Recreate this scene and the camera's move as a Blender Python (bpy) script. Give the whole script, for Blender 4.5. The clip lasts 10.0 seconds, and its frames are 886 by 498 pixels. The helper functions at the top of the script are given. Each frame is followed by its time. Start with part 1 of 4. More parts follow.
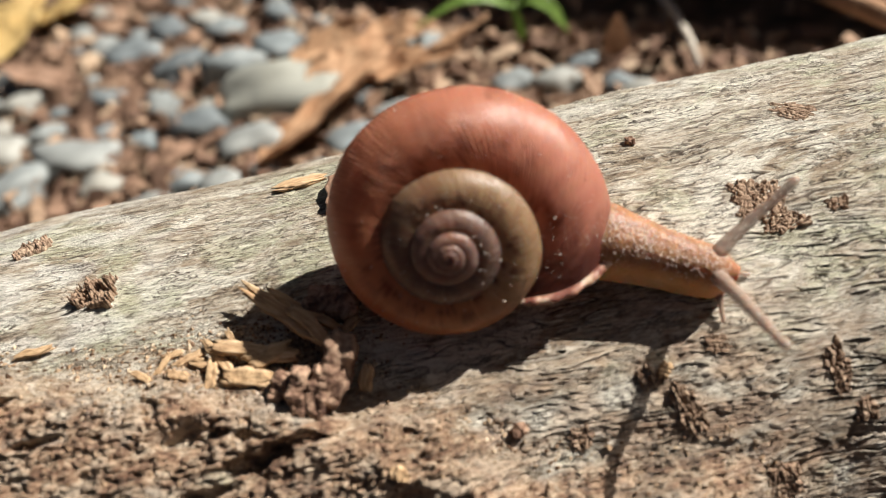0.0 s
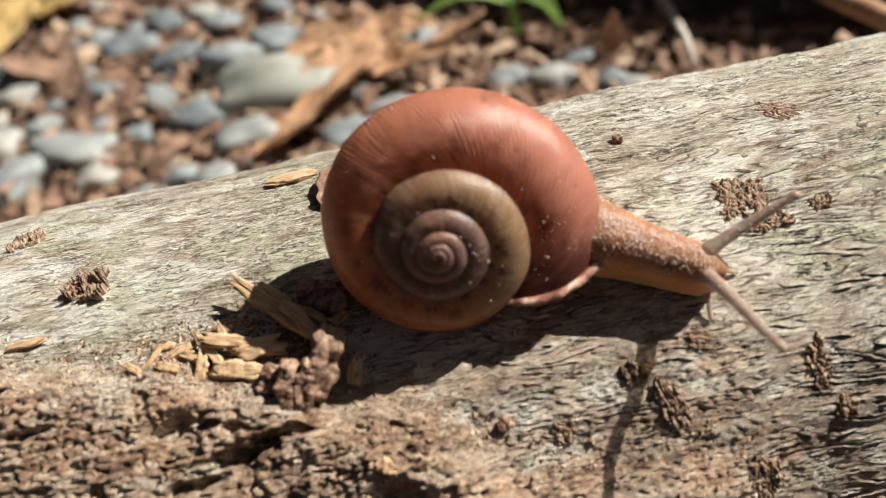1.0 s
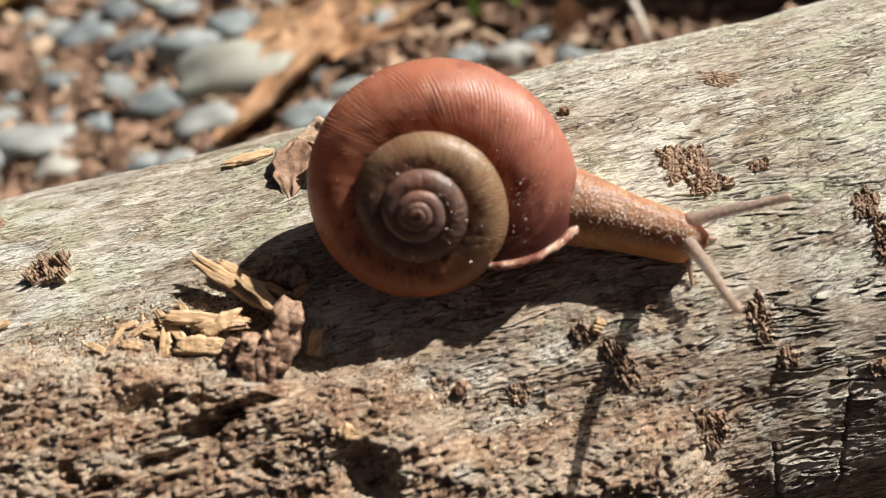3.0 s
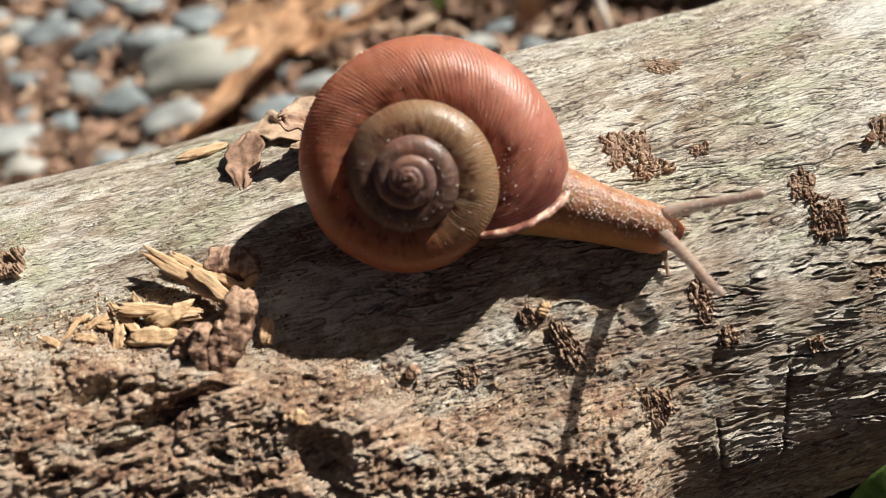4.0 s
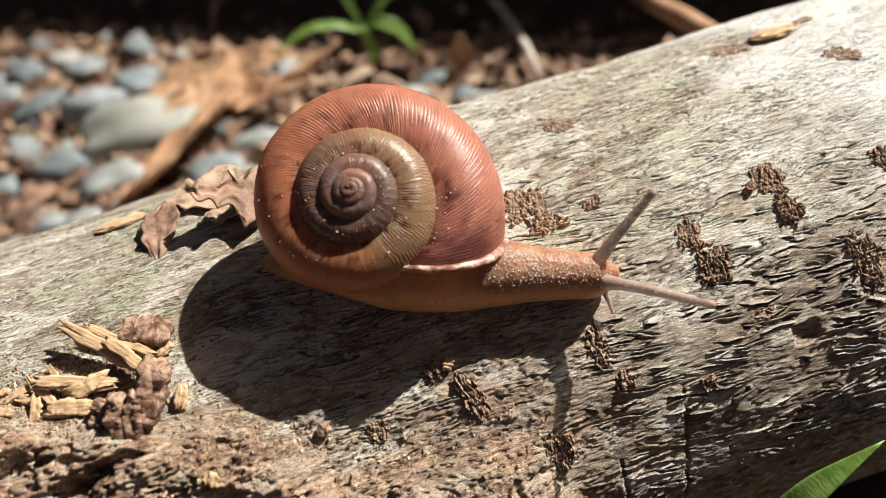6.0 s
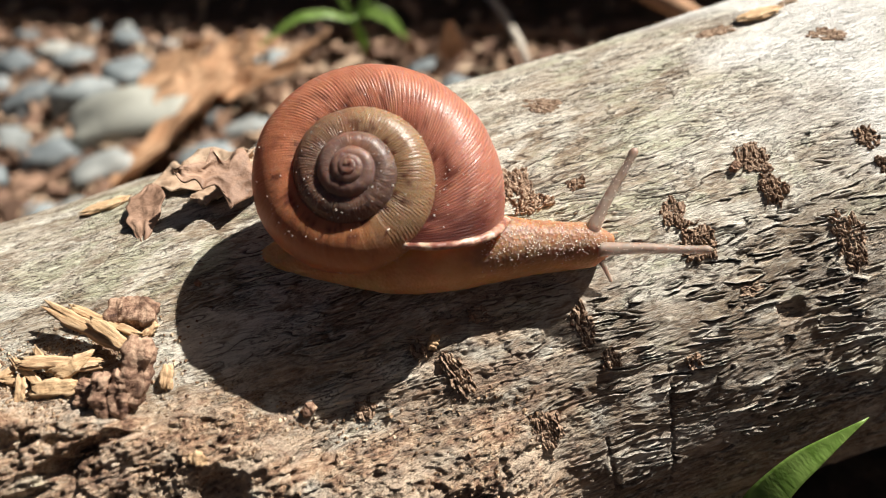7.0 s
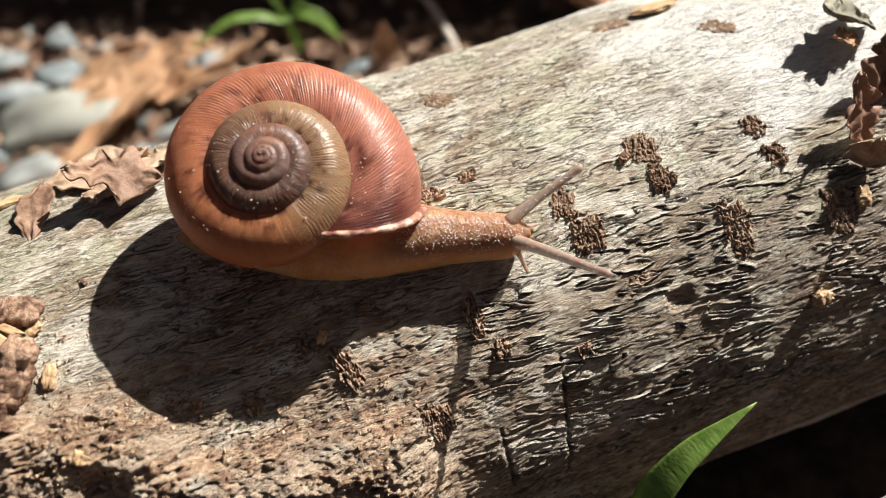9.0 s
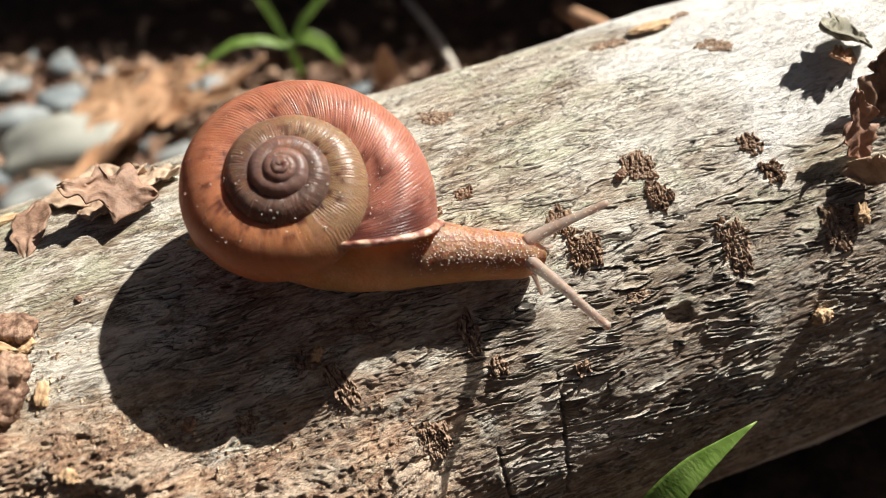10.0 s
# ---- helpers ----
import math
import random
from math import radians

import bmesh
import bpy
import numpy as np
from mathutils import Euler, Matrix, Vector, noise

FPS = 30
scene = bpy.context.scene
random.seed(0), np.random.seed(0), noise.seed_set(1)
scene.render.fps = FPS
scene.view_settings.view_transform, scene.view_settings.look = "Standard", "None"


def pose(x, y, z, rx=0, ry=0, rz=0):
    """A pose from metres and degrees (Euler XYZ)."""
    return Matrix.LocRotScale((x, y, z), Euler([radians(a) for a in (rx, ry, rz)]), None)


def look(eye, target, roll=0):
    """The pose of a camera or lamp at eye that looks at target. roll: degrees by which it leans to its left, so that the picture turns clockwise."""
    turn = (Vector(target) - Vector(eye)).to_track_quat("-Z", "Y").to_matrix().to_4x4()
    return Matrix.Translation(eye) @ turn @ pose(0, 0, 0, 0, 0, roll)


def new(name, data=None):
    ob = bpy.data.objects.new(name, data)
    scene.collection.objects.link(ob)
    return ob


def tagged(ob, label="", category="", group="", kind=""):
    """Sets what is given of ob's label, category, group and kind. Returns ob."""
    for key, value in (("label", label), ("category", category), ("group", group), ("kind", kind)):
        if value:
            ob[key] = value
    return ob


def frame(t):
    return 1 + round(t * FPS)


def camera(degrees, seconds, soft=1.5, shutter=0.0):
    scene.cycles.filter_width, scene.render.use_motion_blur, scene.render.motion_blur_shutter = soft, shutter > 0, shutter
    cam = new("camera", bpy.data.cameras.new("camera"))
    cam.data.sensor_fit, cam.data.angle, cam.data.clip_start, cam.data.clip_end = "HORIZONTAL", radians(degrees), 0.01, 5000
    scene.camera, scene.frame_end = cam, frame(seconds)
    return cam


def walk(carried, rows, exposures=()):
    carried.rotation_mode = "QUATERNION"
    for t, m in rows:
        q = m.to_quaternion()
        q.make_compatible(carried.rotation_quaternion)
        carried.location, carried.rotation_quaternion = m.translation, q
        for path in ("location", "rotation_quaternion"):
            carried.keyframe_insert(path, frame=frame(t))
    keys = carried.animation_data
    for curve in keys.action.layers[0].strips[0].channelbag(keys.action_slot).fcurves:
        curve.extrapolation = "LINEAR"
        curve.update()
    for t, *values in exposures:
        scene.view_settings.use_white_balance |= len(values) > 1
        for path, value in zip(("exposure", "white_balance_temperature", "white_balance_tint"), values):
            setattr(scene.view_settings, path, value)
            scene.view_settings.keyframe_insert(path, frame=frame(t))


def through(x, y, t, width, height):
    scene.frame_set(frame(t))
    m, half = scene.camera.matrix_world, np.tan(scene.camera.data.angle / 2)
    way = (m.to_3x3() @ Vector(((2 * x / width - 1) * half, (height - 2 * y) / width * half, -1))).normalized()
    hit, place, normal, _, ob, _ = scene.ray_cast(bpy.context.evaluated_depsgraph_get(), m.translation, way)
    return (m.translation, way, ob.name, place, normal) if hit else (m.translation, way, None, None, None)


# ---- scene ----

MM = 0.001


def mm(x, y, z, rx=0, ry=0, rz=0):
    """A pose from millimetres and degrees."""
    return pose(x * MM, y * MM, z * MM, rx, ry, rz)


# The camera, hand-held close over the log
cam = camera(52.07, 10.0, soft=0.8)
cam.data.dof.use_dof = True
cam.data.dof.focus_distance = 0.100
cam.data.dof.aperture_fstop = 19.5
CAMERA_ROWS = [
    (0.0, -22.10, -82.45, 124.76, 51.28, 9.39, -8.66),
    (0.5, -20.70, -83.34, 124.64, 51.07, 9.30, -8.60),
    (1.0, -21.10, -83.42, 125.45, 50.93, 9.01, -8.50),
    (1.5, -21.33, -82.80, 126.96, 51.14, 8.96, -8.37),
    (2.0, -22.29, -84.13, 127.07, 51.32, 9.15, -8.41),
    (2.5, -20.84, -84.64, 126.54, 51.14, 9.14, -9.11),
    (2.7, -20.50, -85.30, 126.30, 50.05, 9.14, -10.15),
    (3.8, -17.98, -89.27, 125.16, 49.11, 9.23, -12.46),
    (4.0, -17.10, -89.28, 126.15, 48.91, 9.29, -12.91),
    (4.5, -15.13, -89.50, 126.55, 49.41, 9.53, -13.73),
    (5.0, -14.52, -90.46, 128.54, 50.39, 9.68, -14.59),
    (5.5, -11.98, -90.89, 130.18, 50.68, 9.64, -15.50),
    (5.7, -10.94, -91.92, 130.00, 50.71, 9.71, -15.84),
    (6.8, -10.40, -93.90, 128.60, 50.90, 9.67, -16.60),
    (7.0, -10.28, -94.27, 128.30, 50.36, 9.67, -16.66),
    (7.5, -9.89, -94.30, 128.63, 50.27, 9.53, -16.98),
    (8.0, -7.67, -96.15, 128.20, 50.07, 9.29, -17.78),
    (8.5, -4.46, -97.82, 127.33, 49.88, 9.11, -18.64),
    (9.0, -2.74, -97.64, 126.07, 50.27, 9.08, -18.96),
    (9.5, -2.12, -97.41, 125.80, 51.26, 9.15, -18.92),
    (10.0, -2.32, -98.09, 124.85, 51.97, 9.18, -18.80),
]
walk(cam, [(t, mm(*row)) for t, *row in CAMERA_ROWS], exposures=[(0.0, 0.75), (4.5, 0.78), (7.0, 0.86), (10.0, 0.92)])

# ---- light: clear sky and a sun that stands beyond the end of the log ----
SUN_AZ, SUN_EL = 81.5, 46.0
sun_way = Vector((math.sin(radians(SUN_AZ)) * math.cos(radians(SUN_EL)), math.cos(radians(SUN_AZ)) * math.cos(radians(SUN_EL)), math.sin(radians(SUN_EL))))
world = bpy.data.worlds.new("sky")
scene.world = world
world.use_nodes = True
sky = world.node_tree.nodes.new("ShaderNodeTexSky")
sky.sky_type = "NISHITA"
sky.sun_disc = False
sky.sun_elevation = radians(SUN_EL)
sky.sun_rotation = radians(SUN_AZ)
sky.air_density, sky.dust_density, sky.ozone_density = 0.7, 5.0, 0.5
background = world.node_tree.nodes["Background"]
world.node_tree.links.new(sky.outputs[0], background.inputs[0])
background.inputs[1].default_value = 0.0125
sun = new("sun", bpy.data.lights.new("sun", "SUN"))
sun.data.energy = 5.1
sun.data.angle = radians(0.6)
sun.data.color = (1.0, 0.95, 0.87)
sun.matrix_world = look(sun_way, (0, 0, 0))


# ---- materials ----
class Nodes:
    """A small builder of node materials."""

    def __init__(self, name):
        self.mat = bpy.data.materials.new(name)
        self.mat.use_nodes = True
        self.tree = self.mat.node_tree
        self.bsdf = self.tree.nodes["Principled BSDF"]
        self.out = self.tree.nodes["Material Output"]

    def add(self, kind, **inputs):
        node = self.tree.nodes.new(kind)
        for key, value in inputs.items():
            self.put(node, key, value)
        return node

    def put(self, node, key, value):
        socket = node.inputs[int(key[1:])] if key[0] == "i" and key[1:].isdigit() else node.inputs[key.replace("_", " ")]
        if isinstance(value, bpy.types.NodeSocket):
            self.tree.links.new(value, socket)
        else:
            socket.default_value = value

    def coords(self, scale, space="Object"):
        tc = self.add("ShaderNodeTexCoord")
        mp = self.add("ShaderNodeMapping", Vector=tc.outputs[space])
        mp.inputs["Scale"].default_value = scale if isinstance(scale, tuple) else (scale,) * 3
        return mp.outputs[0]

    def noise(self, scale, detail=5.0, rough=0.55, distortion=0.0):
        n = self.add("ShaderNodeTexNoise", Vector=self.coords(scale), Scale=1.0, Detail=detail, Roughness=rough, Distortion=distortion)
        return n.outputs["Fac"]

    def ramp(self, fac, *stops):
        r = self.add("ShaderNodeValToRGB", Fac=fac)
        e = r.color_ramp.elements
        while len(e) < len(stops):
            e.new(0.5)
        for item, (at, colour) in zip(e, stops):
            item.position = at
            item.color = (*colour, 1) if isinstance(colour, tuple) else (colour, colour, colour, 1)
        return r.outputs[0]

    def mix(self, fac, a, b, kind="MIX"):
        m = self.add("ShaderNodeMix")
        m.data_type, m.blend_type = "RGBA", kind
        self.put(m, "i0", fac)
        for key, value in (("i6", a), ("i7", b)):
            self.put(m, key, (*value, 1) if isinstance(value, tuple) else value)
        return m.outputs[2]

    def math(self, op, a, b=0.0):
        m = self.add("ShaderNodeMath")
        m.operation = op
        self.put(m, "i0", a)
        self.put(m, "i1", b)
        return m.outputs[0]

    def attribute(self, name):
        a = self.add("ShaderNodeAttribute")
        a.attribute_name = name
        return a.outputs["Fac"]

    def random(self):
        return self.add("ShaderNodeObjectInfo").outputs["Random"]

    def island(self):
        return self.add("ShaderNodeNewGeometry").outputs["Random Per Island"]

    def bump(self, height, strength=0.5, distance=0.0002, normal=None):
        b = self.add("ShaderNodeBump", Height=height, Strength=strength, Distance=distance)
        if normal is not None:
            self.put(b, "Normal", normal)
        return b.outputs[0]

    def done(self, colour, rough=0.8, normal=None, spec=0.4, sss=0.0, radius=(1, 0.4, 0.2), sss_scale=0.001, alpha=1.0):
        b = self.bsdf
        self.put(b, "Base Color", (*colour, 1) if isinstance(colour, tuple) else colour)
        self.put(b, "Roughness", rough)
        self.put(b, "Specular IOR Level", spec)
        if normal is not None:
            self.put(b, "Normal", normal)
        if sss:
            b.inputs["Subsurface Weight"].default_value = sss
            b.inputs["Subsurface Radius"].default_value = radius
            b.inputs["Subsurface Scale"].default_value = sss_scale
        b.inputs["Alpha"].default_value = alpha
        return self.mat

    def translucent(self, colour, amount, normal=None):
        t = self.add("ShaderNodeBsdfTranslucent")
        self.put(t, "Color", (*colour, 1) if isinstance(colour, tuple) else colour)
        if normal is not None:
            self.put(t, "Normal", normal)
        m = self.add("ShaderNodeMixShader", i0=amount, i1=self.bsdf.outputs[0], i2=t.outputs[0])
        self.tree.links.new(m.outputs[0], self.out.inputs["Surface"])
        return self.mat


def make_log_material():
    n = Nodes("weathered_log_wood")
    grain = n.noise((150, 700, 700), 9, 0.70, 0.6)
    base = n.ramp(grain, (0.34, (0.27, 0.20, 0.14)), (0.42, (0.46, 0.385, 0.29)), (0.52, (0.60, 0.53, 0.425)), (0.66, (0.74, 0.685, 0.575)))
    tan = n.noise((60, 85, 85), 7, 0.70, 0.6)
    base = n.mix(n.ramp(tan, (0.49, 0.0), (0.57, 0.75)), base, n.ramp(grain, (0.36, (0.20, 0.13, 0.075)), (0.62, (0.46, 0.35, 0.225))))
    blotch = n.noise((70, 110, 110), 7, 0.70, 0.8)
    base = n.mix(n.ramp(blotch, (0.50, 0.0), (0.555, 0.9)), base, (0.85, 0.81, 0.70))
    dirt = n.noise((170, 330, 330), 8, 0.74, 0.6)
    base = n.mix(n.ramp(dirt, (0.55, 0.0), (0.63, 0.55)), base, (0.24, 0.175, 0.12))
    lichen = n.noise((60, 100, 100), 7, 0.7, 0.4)
    base = n.mix(n.ramp(lichen, (0.52, 0.0), (0.60, 0.62)), base, (0.575, 0.595, 0.41))
    # bare pale wood, with the sun's overexposure painted in as near-white
    bare_glare = n.attribute("bare_glare")
    base = n.mix(n.math("MULTIPLY", bare_glare, 0.9), base, n.ramp(n.noise((160, 900, 900), 7, 0.7), (0.35, (0.77, 0.74, 0.67)), (0.6, (0.94, 0.93, 0.89))))
    brown = n.attribute("brown")
    browncol = n.ramp(n.noise((180, 700, 700), 6, 0.65), (0.33, (0.085, 0.052, 0.034)), (0.47, (0.22, 0.15, 0.098)), (0.62, (0.46, 0.345, 0.24)))
    base = n.mix(n.math("MULTIPLY", brown, 0.85), base, browncol)
    grit = n.noise((420, 1800, 1800), 6, 0.7, 0.6)
    base = n.mix(n.ramp(grit, (0.34, 0.6), (0.47, 0.0)), base, (0.15, 0.105, 0.07))
    base = n.mix(n.ramp(grit, (0.54, 0.0), (0.63, 0.5)), base, (0.82, 0.78, 0.69))
    speck = n.noise((800, 1500, 1500), 6, 0.75, 0.4)
    base = n.mix(n.ramp(speck, (0.36, 0.6), (0.46, 0.0)), base, (0.21, 0.14, 0.092))
    base = n.mix(n.ramp(speck, (0.55, 0.0), (0.64, 0.5)), base, (0.82, 0.77, 0.66))
    worn = n.noise((48, 110, 110), 6, 0.68, 0.5)
    base = n.mix(n.ramp(worn, (0.58, 0.0), (0.63, 0.55)), base, (0.76, 0.72, 0.63))
    base = n.mix(n.math("MULTIPLY", bare_glare, 0.55), base, (0.93, 0.92, 0.88))
    # lit lips of the bark layers and shade under them, put into the colour
    relief_shading = n.attribute("relief_shading")
    base = n.mix(n.ramp(relief_shading, (0.60, 0.0), (0.95, 0.68)), base, (0.85, 0.80, 0.69))
    base = n.mix(n.ramp(relief_shading, (0.05, 0.92), (0.44, 0.0)), base, (0.085, 0.058, 0.040))
    rot = n.attribute("rot")
    rotcol = n.ramp(n.noise((420, 700, 700), 8, 0.72, 0.7), (0.34, (0.06, 0.034, 0.022)), (0.43, (0.29, 0.16, 0.10)), (0.53, (0.51, 0.345, 0.225)), (0.64, (0.75, 0.61, 0.46)))
    rotcol = n.mix(n.ramp(n.noise((130, 240, 240), 6, 0.7, 0.4), (0.47, 0.0), (0.59, 0.58)), rotcol, (0.70, 0.585, 0.455))
    base = n.mix(rot, base, rotcol)
    crack = n.noise((230, 1250, 1250), 5, 0.62, 1.2)
    line = n.ramp(crack, (0.462, 0.0), (0.483, 1.0), (0.495, 1.0), (0.516, 0.0))
    line = n.math("MULTIPLY", line, n.ramp(n.noise((110, 200, 200), 5, 0.65), (0.42, 0.0), (0.54, 0.9)))
    base = n.mix(n.math("MULTIPLY", line, n.math("SUBTRACT", 1.0, n.math("MULTIPLY", bare_glare, 0.6))), base, (0.10, 0.07, 0.048))
    bump = n.bump(n.noise((600, 3000, 3000), 7, 0.7, 0.9), 1.0, 0.0006)
    bump = n.bump(n.math("SUBTRACT", 1.0, line), 1.0, 0.0005, bump)
    rough = n.ramp(grain, (0.3, 0.72), (0.7, 0.48))
    return n.done(base, rough, bump, 0.45)


def make_bark_material():
    n = Nodes("brown_bark")
    c = n.ramp(n.noise((2200, 1200, 1200), 7, 0.72, 0.5), (0.34, (0.13, 0.078, 0.052)), (0.47, (0.31, 0.21, 0.145)), (0.62, (0.54, 0.41, 0.295)))
    c = n.mix(n.ramp(n.random(), (0.0, 0.0), (1.0, 0.5)), c, (0.22, 0.135, 0.085))
    # darkens grooves and fissures in the colour, where shade would fall
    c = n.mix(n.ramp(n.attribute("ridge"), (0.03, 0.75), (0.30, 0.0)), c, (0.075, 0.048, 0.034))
    return n.done(c, 0.85, n.bump(n.noise(2600, 5, 0.65), 0.7, 0.0004), 0.3)


def make_chunk_material():
    n = Nodes("rotten_bark_chunk")
    c = n.ramp(n.noise((900, 900, 260), 6, 0.65, 0.6), (0.33, (0.07, 0.036, 0.026)), (0.47, (0.21, 0.12, 0.08)), (0.62, (0.46, 0.31, 0.215)))
    return n.done(c, 0.85, n.bump(n.noise((2400, 2400, 600), 5, 0.65), 0.7, 0.0004), 0.3)


def make_splinter_material():
    n = Nodes("pale_split_wood")
    c = n.ramp(n.noise((260, 1300, 1300), 7, 0.68, 0.6), (0.34, (0.24, 0.13, 0.068)), (0.48, (0.54, 0.36, 0.205)), (0.66, (0.76, 0.58, 0.385)))
    c = n.mix(n.ramp(n.random(), (0.0, 0.0), (1.0, 0.45)), c, (0.45, 0.30, 0.16))
    return n.done(c, 0.8, n.bump(n.noise((300, 3200, 3200), 5, 0.65), 0.7, 0.0003), 0.3)


def make_dry_leaf_material(name, dark, light, through):
    n = Nodes(name)
    c = n.ramp(n.noise(190, 6, 0.65, 0.6), (0.32, dark), (0.62, light))
    c = n.mix(n.ramp(n.noise(900, 4, 0.6), (0.55, 0.0), (0.75, 0.6)), c, tuple(v * 0.45 for v in dark))
    c = n.mix(n.ramp(n.random(), (0.0, 0.0), (1.0, 0.3)), c, dark)
    normal = n.bump(n.noise(1400, 5, 0.6), 0.6, 0.0003)
    n.done(c, 0.6, normal, 0.35)
    return n.translucent(c, through, normal)


def make_green_leaf_material():
    n = Nodes("green_leaf")
    c = n.ramp(n.noise((700, 90, 700), 4, 0.6), (0.35, (0.17, 0.30, 0.05)), (0.65, (0.32, 0.48, 0.12)))
    normal = n.bump(n.noise((2600, 160, 2600), 3, 0.5), 0.35, 0.0002)
    n.done(c, 0.38, normal, 0.5)
    return n.translucent(n.mix(0.5, c, (0.32, 0.52, 0.06)), 0.38, normal)


def make_pebble_material():
    n = Nodes("grey_pebble")
    r = n.random()
    c = n.ramp(r, (0.0, (0.13, 0.15, 0.16)), (0.35, (0.20, 0.23, 0.24)), (0.6, (0.27, 0.29, 0.285)), (0.8, (0.31, 0.315, 0.295)), (0.95, (0.38, 0.36, 0.31)))
    c = n.mix(n.ramp(n.noise(260, 6, 0.65), (0.35, 0.5), (0.62, 0.0)), c, (0.13, 0.145, 0.15))
    c = n.mix(n.ramp(n.noise(1500, 4, 0.6), (0.58, 0.0), (0.72, 0.45)), c, (0.5, 0.5, 0.47))
    return n.done(c, 0.7, n.bump(n.noise(1800, 5, 0.6), 0.35, 0.0004), 0.35)


def make_boulder_material():
    n = Nodes("cream_stone")
    c = n.ramp(n.noise(110, 6, 0.6, 0.5), (0.34, (0.20, 0.21, 0.20)), (0.52, (0.32, 0.32, 0.275)), (0.7, (0.42, 0.385, 0.29)))
    return n.done(c, 0.75, n.bump(n.noise(1500, 5, 0.6), 0.4, 0.0004), 0.3)


def make_litter_material():
    n = Nodes("leaf_litter")
    c = n.ramp(n.island(), (0.0, (0.09, 0.05, 0.032)), (0.3, (0.20, 0.115, 0.078)), (0.6, (0.34, 0.21, 0.14)), (0.85, (0.47, 0.32, 0.215)), (1.0, (0.58, 0.44, 0.31)))
    c = n.mix(n.ramp(n.noise(700, 5, 0.6), (0.4, 0.5), (0.62, 0.0)), c, (0.05, 0.03, 0.02))
    return n.done(c, 0.8, n.bump(n.noise(1500, 4, 0.6), 0.5, 0.0003), 0.3)


def make_soil_material():
    n = Nodes("dark_soil")
    c = n.ramp(n.noise(160, 8, 0.7), (0.35, (0.04, 0.028, 0.02)), (0.55, (0.11, 0.07, 0.05)), (0.75, (0.20, 0.13, 0.09)))
    return n.done(c, 0.95, n.bump(n.noise(700, 8, 0.7), 0.8, 0.002), 0.2)


def make_backdrop_material():
    n = Nodes("backdrop_brown")
    # brown of the added backdrop board
    c = n.ramp(n.noise((12, 12, 160), 6, 0.6), (0.35, (0.22, 0.165, 0.135)), (0.7, (0.38, 0.30, 0.25)))
    return n.done(c, 0.9, n.bump(n.noise((30, 30, 600), 6, 0.6), 0.5, 0.001), 0.15)


def make_twig_material(name, dark, light):
    n = Nodes(name)
    c = n.ramp(n.noise(300, 6, 0.6), (0.3, dark), (0.7, light))
    return n.done(c, 0.8, n.bump(n.noise(1200, 5, 0.6), 0.5, 0.0004), 0.3)


def make_shell_material():
    n = Nodes("snail_shell")
    w = n.attribute("whorl")
    fac = n.math("DIVIDE", w, 5.0)
    warp = n.math("MULTIPLY", n.math("SUBTRACT", n.noise(160, 4, 0.6), 0.5), 0.05)
    fac = n.math("ADD", fac, warp)
    c = n.ramp(
        fac,
        (0.000, (0.36, 0.105, 0.08)),
        (0.016, (0.45, 0.18, 0.135)),
        (0.060, (0.50, 0.205, 0.14)),
        (0.110, (0.48, 0.18, 0.10)),
        (0.185, (0.46, 0.19, 0.08)),
        (0.205, (0.30, 0.19, 0.105)),
        (0.285, (0.31, 0.205, 0.115)),
        (0.325, (0.135, 0.088, 0.066)),
        (0.420, (0.125, 0.082, 0.070)),
        (0.500, (0.18, 0.115, 0.10)),
        (0.700, (0.21, 0.135, 0.12)),
    )
    streak = n.attribute("streak")
    c = n.mix(n.ramp(streak, (0.15, 0.5), (0.42, 0.0)), c, (0.20, 0.075, 0.05))
    c = n.mix(n.ramp(streak, (0.56, 0.0), (0.90, 0.34)), c, (0.68, 0.44, 0.31))
    stain = n.noise((140, 140, 140), 5, 0.65, 0.6)
    c = n.mix(n.ramp(stain, (0.60, 0.0), (0.66, 0.55)), c, (0.15, 0.055, 0.04))
    fleck = n.noise(900, 5, 0.7, 0.5)
    c = n.mix(n.ramp(fleck, (0.63, 0.0), (0.68, 0.7)), c, (0.10, 0.035, 0.03))
    scuff = n.noise(1500, 6, 0.75, 0.8)
    c = n.mix(n.ramp(scuff, (0.64, 0.0), (0.72, 0.6)), c, (0.72, 0.55, 0.42))
    pale = n.noise(240, 6, 0.7, 0.8)
    c = n.mix(n.ramp(pale, (0.52, 0.0), (0.66, 0.3)), c, (0.62, 0.32, 0.18))
    c = n.mix(n.ramp(n.noise(110, 6, 0.7, 0.5), (0.50, 0.0), (0.66, 0.4)), c, (0.24, 0.08, 0.045))
    c = n.mix(n.math("MULTIPLY", n.attribute("soil"), 0.95), c, (0.075, 0.02, 0.018))
    bump = n.bump(n.noise(3600, 5, 0.65), 0.4, 0.0001)
    n.done(c, n.ramp(pale, (0.35, 0.28), (0.7, 0.46)), bump, 0.5, 0.3, (1.0, 0.32, 0.12), 0.0018)
    return n.translucent(n.mix(0.5, c, (0.85, 0.33, 0.10)), 0.3, bump)


def make_lip_material():
    n = Nodes("shell_lip")
    c = n.ramp(n.noise(700, 5, 0.6), (0.38, (0.20, 0.075, 0.055)), (0.52, (0.40, 0.21, 0.15)), (0.64, (0.66, 0.50, 0.38)))
    return n.done(c, 0.4, n.bump(n.noise(2400, 4, 0.6), 0.3, 0.0002), 0.5, 0.3, sss_scale=0.0008)


